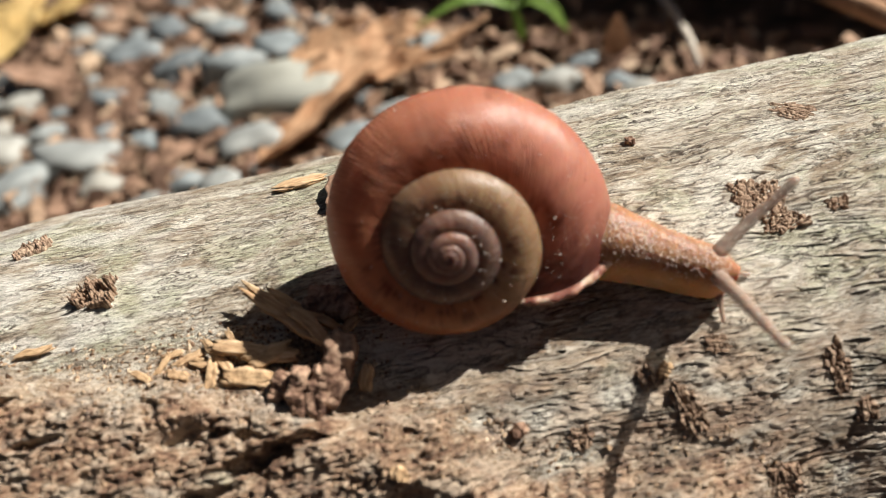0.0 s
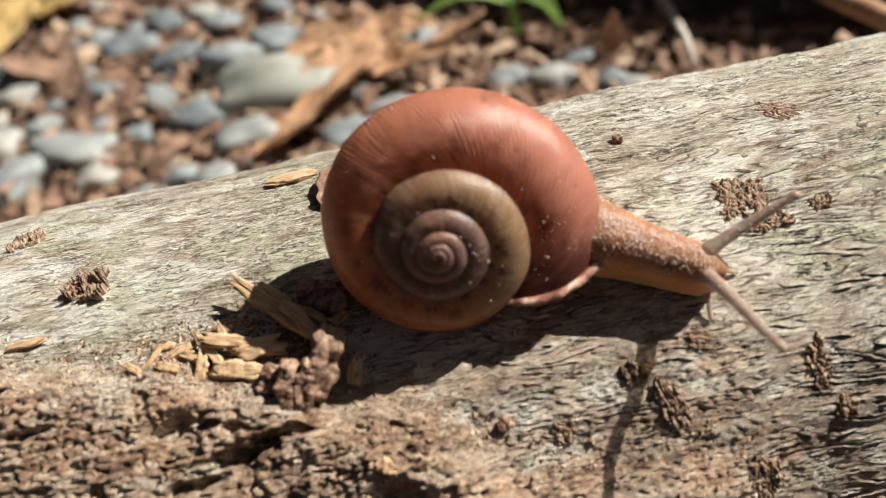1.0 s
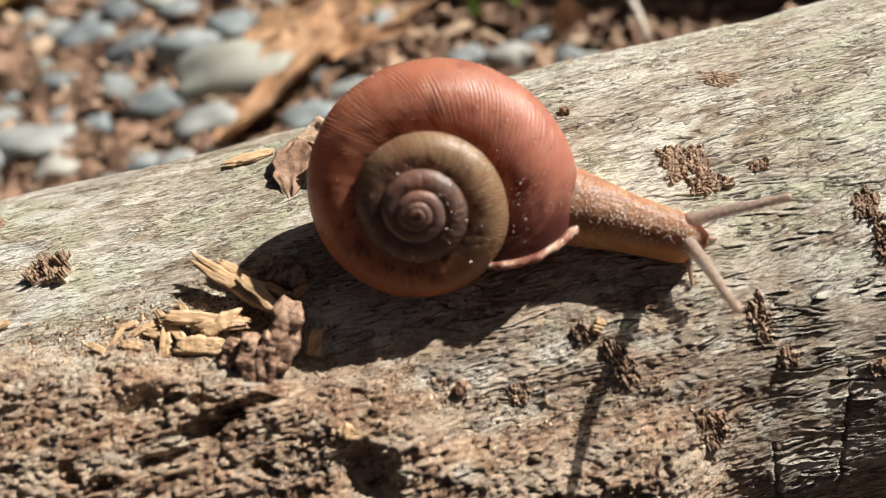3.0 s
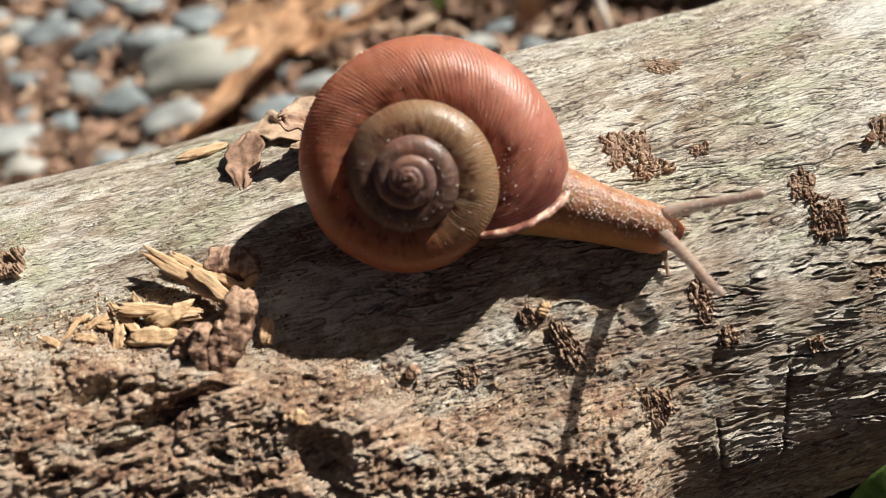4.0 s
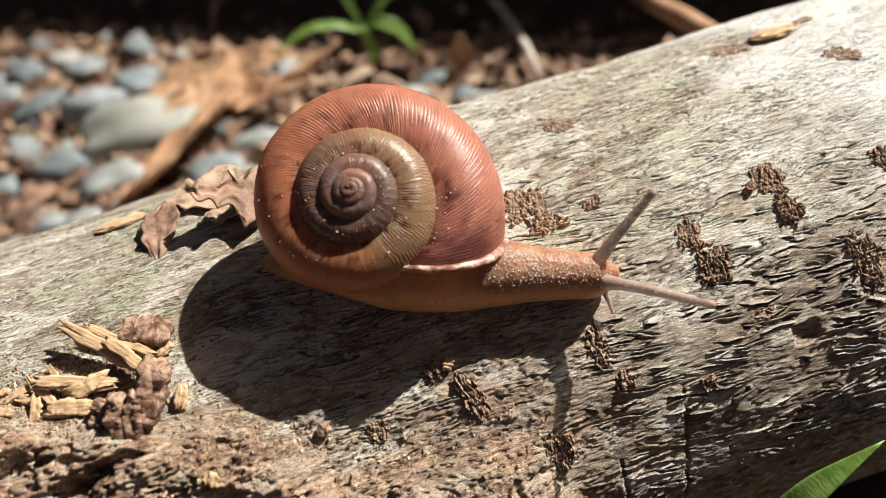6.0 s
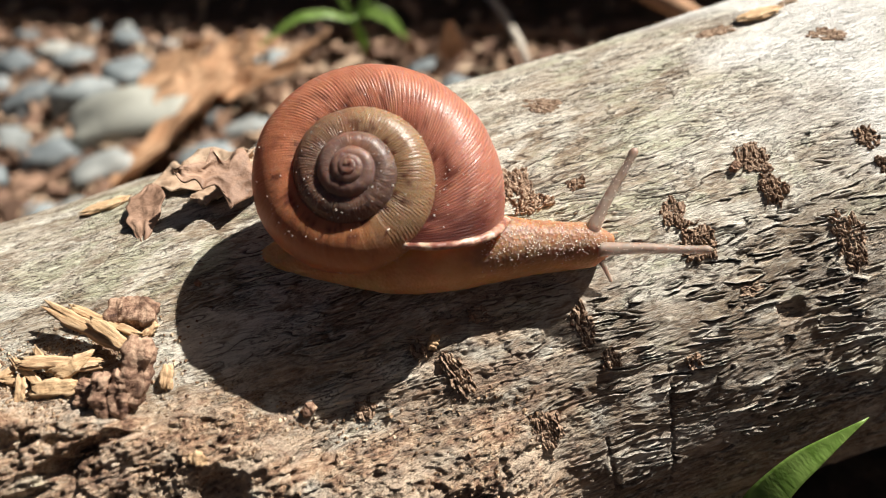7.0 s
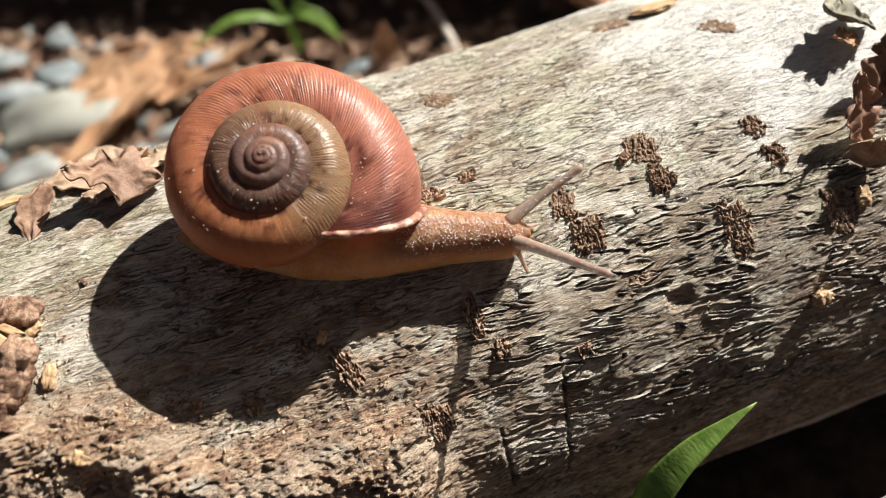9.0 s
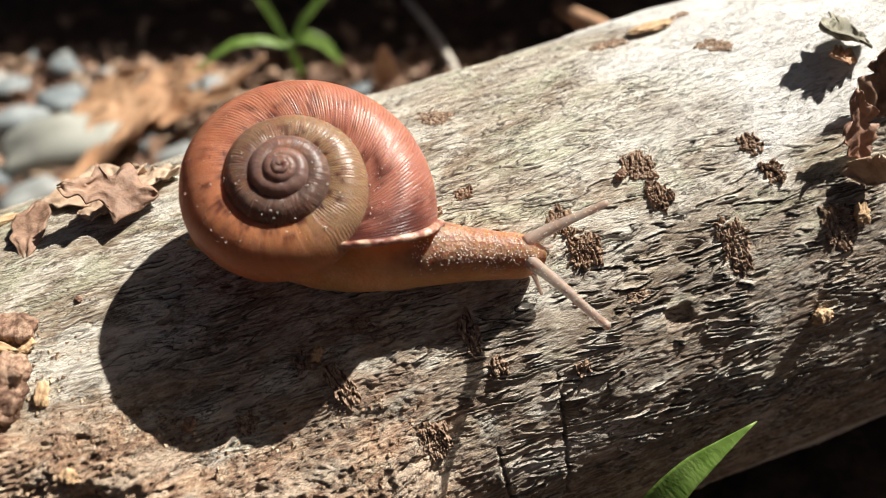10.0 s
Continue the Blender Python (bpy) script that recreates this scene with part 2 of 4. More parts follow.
def make_skin_material():
    n = Nodes("snail_skin")
    up = n.attribute("back")
    side = n.ramp(n.noise(300, 5, 0.6), (0.3, (0.56, 0.27, 0.11)), (0.7, (0.72, 0.40, 0.20)))
    back = n.ramp(n.noise(900, 5, 0.6), (0.3, (0.22, 0.105, 0.060)), (0.7, (0.38, 0.205, 0.115)))
    c = n.mix(up, side, back)
    v = n.add("ShaderNodeTexVoronoi", Vector=n.coords(2300), Scale=1.0)
    normal = n.bump(v.outputs["Distance"], 0.35, 0.00025)
    return n.done(c, 0.48, normal, 0.35, 1.0, (1.0, 0.42, 0.16), 0.003)


def make_tentacle_material():
    n = Nodes("tentacle_skin")
    c = n.ramp(n.noise(1500, 4, 0.6), (0.3, (0.36, 0.27, 0.22)), (0.7, (0.50, 0.39, 0.325)))
    return n.done(c, 0.35, n.bump(n.noise(5200, 3, 0.6), 0.4, 0.0001), 0.5, 0.6, (1.0, 0.6, 0.4), 0.0012, alpha=0.66)


def make_plain(name, colour, rough=0.6, spec=0.5):
    n = Nodes(name)
    c = n.mix(n.ramp(n.noise(2500, 3, 0.5), (0.4, 0.0), (0.7, 0.4)), colour, tuple(v * 0.7 for v in colour))
    return n.done(c, rough, None, spec)


LOG = make_log_material()
BARK = make_bark_material()
CHUNK = make_chunk_material()
SPLINTER = make_splinter_material()
DRY_BROWN = make_dry_leaf_material("dry_brown_leaf", (0.15, 0.08, 0.05), (0.40, 0.255, 0.175), 0.12)
DRY_ORANGE = make_dry_leaf_material("dry_orange_leaf", (0.42, 0.22, 0.115), (0.70, 0.45, 0.275), 0.15)
DRY_YELLOW = make_dry_leaf_material("dry_yellow_leaf", (0.52, 0.33, 0.11), (0.74, 0.55, 0.25), 0.15)
DRY_TAN = make_dry_leaf_material("dry_tan_leaf", (0.38, 0.25, 0.165), (0.66, 0.51, 0.37), 0.12)
DRY_RED = make_dry_leaf_material("dry_reddish_leaf", (0.27, 0.14, 0.095), (0.50, 0.31, 0.22), 0.22)
DRY_GREY = make_dry_leaf_material("dry_grey_leaf", (0.17, 0.16, 0.115), (0.36, 0.34, 0.26), 0.1)
GREEN = make_green_leaf_material()
PEBBLE = make_pebble_material()
BOULDER = make_boulder_material()
LITTER = make_litter_material()
SOIL = make_soil_material()
BACKDROP = make_backdrop_material()
TWIG = make_twig_material("grey_twig", (0.42, 0.37, 0.31), (0.68, 0.62, 0.54))
STICK = make_twig_material("orange_stick", (0.28, 0.15, 0.08), (0.55, 0.34, 0.21))
SHELL = make_shell_material()
LIP = make_lip_material()
SKIN = make_skin_material()
TENTACLE = make_tentacle_material()
# skin grains: wet glints put into a pale base colour
WET = make_plain("pale_glint_bumps", (0.82, 0.70, 0.60), 0.2, 0.6)
DUST = make_plain("pale_dust", (0.80, 0.72, 0.62), 0.6)


# ---- building helpers ----
def mesh_of(name, verts, faces, material, smooth=True):
    """A mesh from points in millimetres and faces."""
    me = bpy.data.meshes.new(name)
    me.from_pydata((np.asarray(verts, float) * MM).tolist(), [], [tuple(int(i) for i in f) for f in faces])
    me.materials.append(material)
    me.polygons.foreach_set("use_smooth", [smooth] * len(me.polygons))
    me.update()
    return me


def grid_mesh(name, points, material, close_u=False, close_v=False, values=None):
    """A mesh over a grid of points, shape (nu, nv, 3) in millimetres, with named point attributes."""
    nu, nv, _ = points.shape
    me = bpy.data.meshes.new(name)
    idx = np.arange(nu * nv).reshape(nu, nv)
    a = np.concatenate([idx, idx[:1]], 0) if close_u else idx
    a = np.concatenate([a, a[:, :1]], 1) if close_v else a
    quads = np.stack([a[:-1, :-1], a[1:, :-1], a[1:, 1:], a[:-1, 1:]], -1).reshape(-1, 4)
    me.vertices.add(nu * nv)
    me.vertices.foreach_set("co", (points.reshape(-1) * MM).astype(np.float32))
    me.loops.add(quads.size)
    me.loops.foreach_set("vertex_index", quads.reshape(-1).astype(np.int32))
    me.polygons.add(len(quads))
    me.polygons.foreach_set("loop_start", np.arange(0, quads.size, 4, dtype=np.int32))
    me.polygons.foreach_set("use_smooth", np.ones(len(quads), bool))
    for key, value in (values or {}).items():
        at = me.attributes.new(key, "FLOAT", "POINT")
        at.data.foreach_set("value", value.reshape(-1).astype(np.float32))
    me.materials.append(material)
    me.update(calc_edges=True)
    me.validate()
    return me


def part(name, me, parent, label="", m=None, kind=""):
    ob = new(name, me)
    ob.parent = parent
    if m is not None:
        ob.matrix_basis = m
    return tagged(ob, label, "", "", kind)


rng = np.random.RandomState(7)
TABLE = rng.permutation(4096)
ANGLES = rng.rand(4096) * 2 * np.pi


def gn(x, y, seed=0):
    """Gradient noise in two dimensions, about -0.7 to 0.7."""
    x, y = np.asarray(x, float) + 61.7 * seed, np.asarray(y, float) + 27.3 * seed
    x, y = np.broadcast_arrays(x, y)
    xi, yi = np.floor(x).astype(int), np.floor(y).astype(int)
    fx, fy = x - xi, y - yi

    def corner(dx, dy):
        a = ANGLES[TABLE[(TABLE[(xi + dx) % 4096] + yi + dy) % 4096]]
        return np.cos(a) * (fx - dx) + np.sin(a) * (fy - dy)

    u, v = fx**3 * (fx * (fx * 6 - 15) + 10), fy**3 * (fy * (fy * 6 - 15) + 10)
    top = corner(0, 0) * (1 - u) + corner(1, 0) * u
    low = corner(0, 1) * (1 - u) + corner(1, 1) * u
    return top * (1 - v) + low * v


def step(a, b, x):
    s = np.clip((x - a) / (b - a), 0, 1)
    return s * s * (3 - 2 * s)


# ---- the log ----
R_LOG = 34.7
EDGE_U = [-200, -65, -49, -38, -29, -20, -12, 0, 10]
EDGE_A = [-22, -22, -28, -34, -40, -51, -57, -60, -60]


CAVITIES = [(-47.3, -39.5, 2.6, 1.2, 2.4), (-39.3, -43.8, 1.3, 1.0, 2.2), (-42.1, -45.2, 2.0, 1.1, 2.2), (-28.2, -57.0, 2.4, 2.6, 3.0), (-46.0, -47.5, 3.4, 0.6, 1.6), (-42.2, -40.8, 0.9, 0.7, 1.8)]


def log_form(u, a):
    """Height over the round form, decay and brown bark at u mm along the log and a degrees round it (0 on top, minus towards the camera)."""
    s = np.radians(a) * R_LOG
    edge = np.interp(u, EDGE_U, EDGE_A) + 5 * gn(u / 9, s / 30, 3)
    low = step(3, -9, a - edge) * step(8, -1, u) * step(-128, -112, a)
    su = u + 1.8 * gn(u / 7, s / 5, 1) + 0.4 * gn(u / 1.4, s / 1.0, 2)
    ss = s + 0.09 * u + 1.1 * gn(u / 9, s / 7, 4) + 0.26 * gn(u / 2.0, s / 1.5, 5) + 0.10 * gn(u / 0.6, s / 0.5, 57)
    h = 0.75 * gn(u / 24, s / 15, 6) + 0.30 * gn(u / 8, s / 6, 7)
    # thin bark layers with lifted crisp lips, wavy along the grain
    def levels(du, ds):
        return 2.6 * gn((su + du) / 8.0, (ss + ds) / 1.25, 8) + 0.55 * gn((su + du) / 3.2, (ss + ds) / 0.62, 9)

    lift = levels(0, 0)
    steep = np.sqrt(((levels(0, 0.05) - lift) / 0.05) ** 2 + ((levels(0.15, 0) - lift) / 0.15) ** 2) + 0.12
    layer = lift - np.floor(lift)
    above, below = (1 - layer) / steep, layer / steep
    patchy = (0.25 + 0.75 * step(-0.22, 0.10, gn(u / 9, s / 4, 34))) * step(-0.20, 0.02, gn(u / 3.2, s / 1.0, 58) + 0.4 * gn(u / 1.2, s / 0.6, 59)) * (0.30 + 0.70 * step(-34, -12, u + 10 * gn(u / 8, s / 5, 68)))
    fine = 0.05 * gn(su / 0.7, ss / 0.36, 35) + 0.08 * gn(su / 1.8, ss / 0.6, 10)
    # far end of the log, whitened to carry the sun's glare
    bare_glare = step(40, 54, u + 14 * gn(u / 16, s / 9, 46)) * step(-42, -30, a + 14 * gn(u / 10, s / 7, 47))
    pale = step(-44, -58, u + 10 * gn(u / 9, s / 6, 65)) * step(-24, -12, a + 14 * gn(u / 8, s / 5, 66)) * step(-0.15, 0.2, gn(u / 5, s / 3, 67))
    bare_glare = np.clip(bare_glare + 0.35 * pale, 0, 1)
    warm = step(-33, -46, a + 9 * gn(u / 6, s / 4, 70)) * step(22, 4, u + 8 * gn(u / 7, s / 5, 71)) * step(-128, -112, a)
    rugged = (0.75 + 0.45 * step(-25, -50, a)) * (1 - 0.55 * bare_glare) * (1 - 0.75 * low) * (1 - 0.55 * warm)
    h = h + (0.30 * np.exp(-above / 0.28) - 0.20 * np.exp(-((below / 0.22) ** 2))) * patchy * rugged + fine * rugged
    # mask that tints bright lips and shaded gaps into the bark colour
    relief_shading = 0.5 + 0.5 * (step(0.30, 0.10, above) - step(0.26, 0.10, below)) * np.sqrt(patchy) * np.clip(rugged * 1.2, 0, 1)
    # crumbling decayed flank
    terr = 2.0 * gn(su / 6, ss / 2.2, 12) + 1.2 * gn(su / 2.2, ss / 1.0, 13)
    lumps = 0.28 * (terr - np.floor(terr)) + 0.8 * np.abs(gn(su / 9, s / 3.2, 37)) + 0.5 * gn(su / 5, ss / 1.5, 38) + 0.40 * gn(u / 1.7, s / 1.0, 14) + 0.30 * gn(u / 0.6, s / 0.4, 44) + 1.0 * np.abs(gn(u / 1.1, s / 0.9, 63)) + 0.5 * np.abs(gn(u / 0.55, s / 0.5, 69)) + 0.6 * gn(u / 14, s / 5, 64)
    holes = -1.3 * step(0.32, 0.42, gn(u / 4.6, s / 2.4, 15)) - 0.9 * step(0.36, 0.50, gn(u / 2.6, s / 1.1, 55))
    h = h + low * (2.9 + lumps + holes) + 0.35 * warm * (1 - low) * (lumps - 2.2) + 1.5 * step(-30, -46, a) * step(22, 2, u) * step(-128, -112, a)
    split = np.exp(-(((u - (21.3 - (a + 67) * -0.075) - 0.25 * gn(s / 2, 0 * s, 16)) / 0.11) ** 2)) * step(-66, -68, a) * step(-92, -88, a)
    split2 = np.exp(-(((u - 12.6 - 0.3 * gn(s / 2, 0 * s, 17)) / 0.14) ** 2)) * step(-72, -74, a) * step(-90, -86, a)
    h = h - 0.9 * split - 0.6 * split2
    square = np.exp(-((np.abs(u - 37.0) / 1.5) ** 6 + (np.abs(s - np.radians(-60.8) * R_LOG) / 1.2) ** 6))
    h = h - 1.0 * square
    pit = np.exp(-(((u + 58.6) / 1.6) ** 2 + ((s - np.radians(-8) * R_LOG) / 1.1) ** 2))
    h = h - 1.2 * pit
    for cu, ca, wu, ws, deep in CAVITIES:
        e = ((u - cu + 0.5 * gn(u / 2, s / 2, 61)) / wu) ** 2 + ((s - np.radians(ca) * R_LOG + 0.4 * gn(u / 1.5, s / 1.5, 62)) / ws) ** 2
        h = h - deep * np.exp(-(e**2))
    rot = np.clip(low * (0.75 + 1.2 * gn(u / 6, s / 4, 18) + 0.8 * gn(u / 1.8, s / 1.5, 39)) + 0.35 * low + 0.7 * warm * step(-0.35, 0.15, gn(u / 4, s / 2.5, 72)) + 0.8 * square + 0.7 * pit, 0, 1)
    brown = step(52, 68, u + 6 * gn(u / 8, s / 6, 19) - 0.25 * (a + 45)) * step(-38, -52, a + 10 * gn(u / 7, s / 7, 20))
    brown = np.clip(brown + 0.75 * step(-66, -90, a) * step(0, 20, u) + 0.85 * step(-36, -56, a + 16 * gn(u / 12, s / 8, 50)) * step(-0.40, 0.18, gn(u / 6, s / 3, 51)), 0, 1)
    return h, rot, brown, bare_glare, relief_shading


def on_log(u, a, h=0.0):
    """A place on the log's surface, h mm out of it, in millimetres."""
    r = R_LOG + float(log_form(np.array([u]), np.array([a]))[0][0]) + h
    return np.array([u, r * math.sin(radians(a)), R_LOG + r * math.cos(radians(a))])


def log_frame(u, a, h=0.0, turn=0.0, tip=0.0, roll=0.0):
    """A pose on the log: z out of the bark, x along the log, turned about z, then tipped about y and rolled about x."""
    p = on_log(u, a, h)
    return mm(*p, -a) @ pose(0, 0, 0, 0, 0, turn) @ pose(0, 0, 0, roll, tip, 0)


def build_log():
    us = np.concatenate([np.linspace(-190, -80, 45)[:-1], np.arange(-80, 84, 0.24), np.linspace(84, 260, 60)])
    angles = np.concatenate([np.concatenate([np.arange(-112, -84, 0.3), np.arange(-84, 22, 0.125), np.arange(22, 34, 0.4)]), np.linspace(34, 248, 70)[:-1]])
    uu, aa = np.meshgrid(us, angles, indexing="ij")
    h, rot, brown, bare_glare, relief_shading = log_form(uu, aa)
    r = R_LOG + h
    pts = np.stack([uu, r * np.sin(np.radians(aa)), R_LOG + r * np.cos(np.radians(aa))], -1)
    log = new("log", grid_mesh("log", pts, LOG, close_v=True, values={"rot": rot, "brown": brown, "bare_glare": bare_glare, "relief_shading": relief_shading}))
    tagged(log, "fallen weathered grey log with cracked bark and a decayed flank", "log")
    for u, name in ((-190, "cut_end"), (260, "cut_end")):
        k = 64
        ring = [(u, (R_LOG - 0.3) * math.sin(2 * math.pi * i / k), R_LOG + (R_LOG - 0.3) * math.cos(2 * math.pi * i / k)) for i in range(k)]
        inner = [(u + (3 if u < 0 else -3), y, z) for _, y, z in ring]
        faces = [tuple(range(k)), tuple(range(2 * k - 1, k - 1, -1))] + [(i, (i + 1) % k, k + (i + 1) % k, k + i) for i in range(k)]
        part(name, mesh_of(name, ring + inner, faces, SPLINTER, False), log, "sawn wood end")
    return log


log = build_log()


def bark_patch(u, a, long, wide, thick, seed, turn=0.0, across=True):
    """A scale of old bark that sits on the log: ridged, with a ragged outline."""
    n = 84
    p = np.linspace(-1, 1, n)
    x, y = np.meshgrid(p, p, indexing="ij")
    ang = np.arctan2(y, x)
    rim = 0.74 + 0.34 * gn(1.6 * np.cos(ang) + seed, 1.6 * np.sin(ang), seed) + 0.22 * gn(3.6 * np.cos(ang), 3.6 * np.sin(ang) + seed, seed + 1)
    sq = (np.abs(x) ** 3.0 + np.abs(y) ** 3.0) ** (1 / 3.0)
    px, py = x * long / 2, y * wide / 2
    torn = gn(px / 1.5, py / 1.5, seed + 8) + 0.5 * gn(px / 0.55, py / 0.55, seed + 9)
    inside = step(rim, rim - 0.07, sq + 0.20 * torn) * step(-0.55, -0.42, torn)
    wx, wy = px + 0.4 * gn(px / 1.4, py / 1.4, seed + 5), py + 0.4 * gn(px / 1.4, py / 1.4, seed + 6)
    gx, gy = (wx, wy) if across else (wy, wx)
    t = 2.0 * gn(gx / 1.0, gy / 3.6, seed + 2) + 0.5 * gn(gx / 0.4, gy / 1.2, seed + 7)
    ridge = t - np.floor(t)
    z = thick * (0.25 + 0.75 * ridge + 0.25 * gn(px / 0.25, py / 0.35, seed + 3) + 0.5 * gn(px / 2.2, py / 2.2, seed + 4))
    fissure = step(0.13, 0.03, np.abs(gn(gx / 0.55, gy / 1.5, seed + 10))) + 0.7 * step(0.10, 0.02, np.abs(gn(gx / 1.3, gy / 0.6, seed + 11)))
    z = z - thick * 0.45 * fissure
    # low values mark the grooves that get shade painted in
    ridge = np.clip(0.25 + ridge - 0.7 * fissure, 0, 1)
    z = inside * np.maximum(z, 0.03) - (1 - inside) * 0.8
    c, s_ = math.cos(radians(turn)), math.sin(radians(turn))
    uu, aa = u + px * c - py * s_, a + np.degrees((px * s_ + py * c) / R_LOG)
    under = log_form(uu, aa)[0]
    r = R_LOG + under.mean() + (under - under.mean()) * (1 - 0.5 * inside) + z
    pts = np.stack([uu, r * np.sin(np.radians(aa)), R_LOG + r * np.cos(np.radians(aa))], -1)
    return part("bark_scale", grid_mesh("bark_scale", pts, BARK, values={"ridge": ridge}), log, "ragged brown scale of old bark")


for k, (u, a, long, wide, thick, turn, across) in enumerate([
    (19.8, -2.5, 5.0, 3.0, 0.55, -40, False),
    (11.6, -20.6, 5.6, 5.4, 0.8, -6, True),
    (13.2, -26.0, 4.6, 2.4, 0.9, 0, False),
    (18.6, -25.0, 2.2, 1.8, 0.7, 0, True),
    (13.4, -50.5, 2.4, 5.2, 0.9, 0, True),
    (27.6, -36.5, 2.8, 3.6, 0.7, -25, True),
    (29.0, -43.0, 4.6, 4.6, 1.2, -10, True),
    (39.0, -30.6, 4.4, 4.0, 0.85, -15, True),
    (39.8, -38.0, 3.2, 4.6, 1.15, 0, True),
    (53.0, -34.0, 2.8, 3.2, 0.8, 0, True),
    (53.8, -41.0, 2.8, 3.2, 1.25, 0, True),
    (46.0, -51.5, 3.6, 6.6, 1.0, 0, True),
    (24.4, -63.8, 2.1, 1.7, 1.0, 0, True),
    (15.0, -58.0, 2.4, 2.6, 1.2, 0, True),
    (-1.6, -51.6, 2.4, 5.4, 1.0, 12, True),
    (-4.6, -45.6, 1.8, 2.4, 1.2, 0, True),
    (2.6, -43.0, 2.6, 2.0, 0.6, 0, False),
    (6.0, -66.0, 4.0, 4.2, 1.1, 0, True),
    (57.0, -8.0, 5.0, 2.6, 0.45, -30, False),
    (46.0, 5.0, 5.4, 2.6, 0.5, 0, False),
    (57.5, 8.0, 3.0, 1.8, 0.5, 0, False),
    (33.0, -54.5, 3.0, 1.6, 0.5, 0, False),
    (-12.0, -52.0, 2.6, 2.2, 0.8, 0, True),
    (59.0, -55.0, 4.0, 6.0, 0.9, 0, True),
    (-36.0, -27.5, 4.0, 3.0, 0.6, 20, False),
    (-57.0, -9.6, 4.6, 4.0, 3.0, 0, True),
    (-65.4, 7.0, 4.4, 3.0, 1.6, 20, False),
]):
    bark_patch(u, a, long * 1.3, wide * 1.3, thick * 0.5, 31 + 3 * k, turn, across)


# ---- the snail ----
S_SHELL, RW, RZ, ZC, GROWTH = 16.55, 0.428, 0.392, 0.635, 1.8
SLANT = radians(36)


def shell_at(phi, psi, grow=0.0):
    k = S_SHELL * GROWTH ** (phi / (2 * np.pi))
    rw = RW + 0.072 * step(-2.6 * 2 * np.pi, -4.2 * 2 * np.pi, phi) + 0.012
    rad = k * (1 - rw) + (k * rw + grow) * np.cos(psi)
    z = -1.5 - k * ZC + (k * RZ + grow) * np.sin(psi) - 0.045 * k * step(radians(50), radians(108), psi)
    return np.stack([rad * np.cos(-phi), rad * np.sin(-phi), z], -1)


LIP_PSI = [-135, -120, -105, -90, -60, -30, 0, 15, 30, 45, 60, 75, 90, 105, 120]
LIP_PHI = [-0.05, -0.30, -0.54, -0.69, -0.82, -0.85, -0.81, -0.75, -0.66, -0.56, -0.45, -0.32, -0.15, 0.05, 0.10]


def lip_phi(psi):
    """Where the mouth ends, round the tube: its plane lies aslant to the coil."""
    deg = np.degrees(psi)
    deg = np.where(deg > 172, deg - 360, deg)
    return sum(np.interp(deg + d, LIP_PSI, LIP_PHI) for d in (-6, 0, 6)) / 3


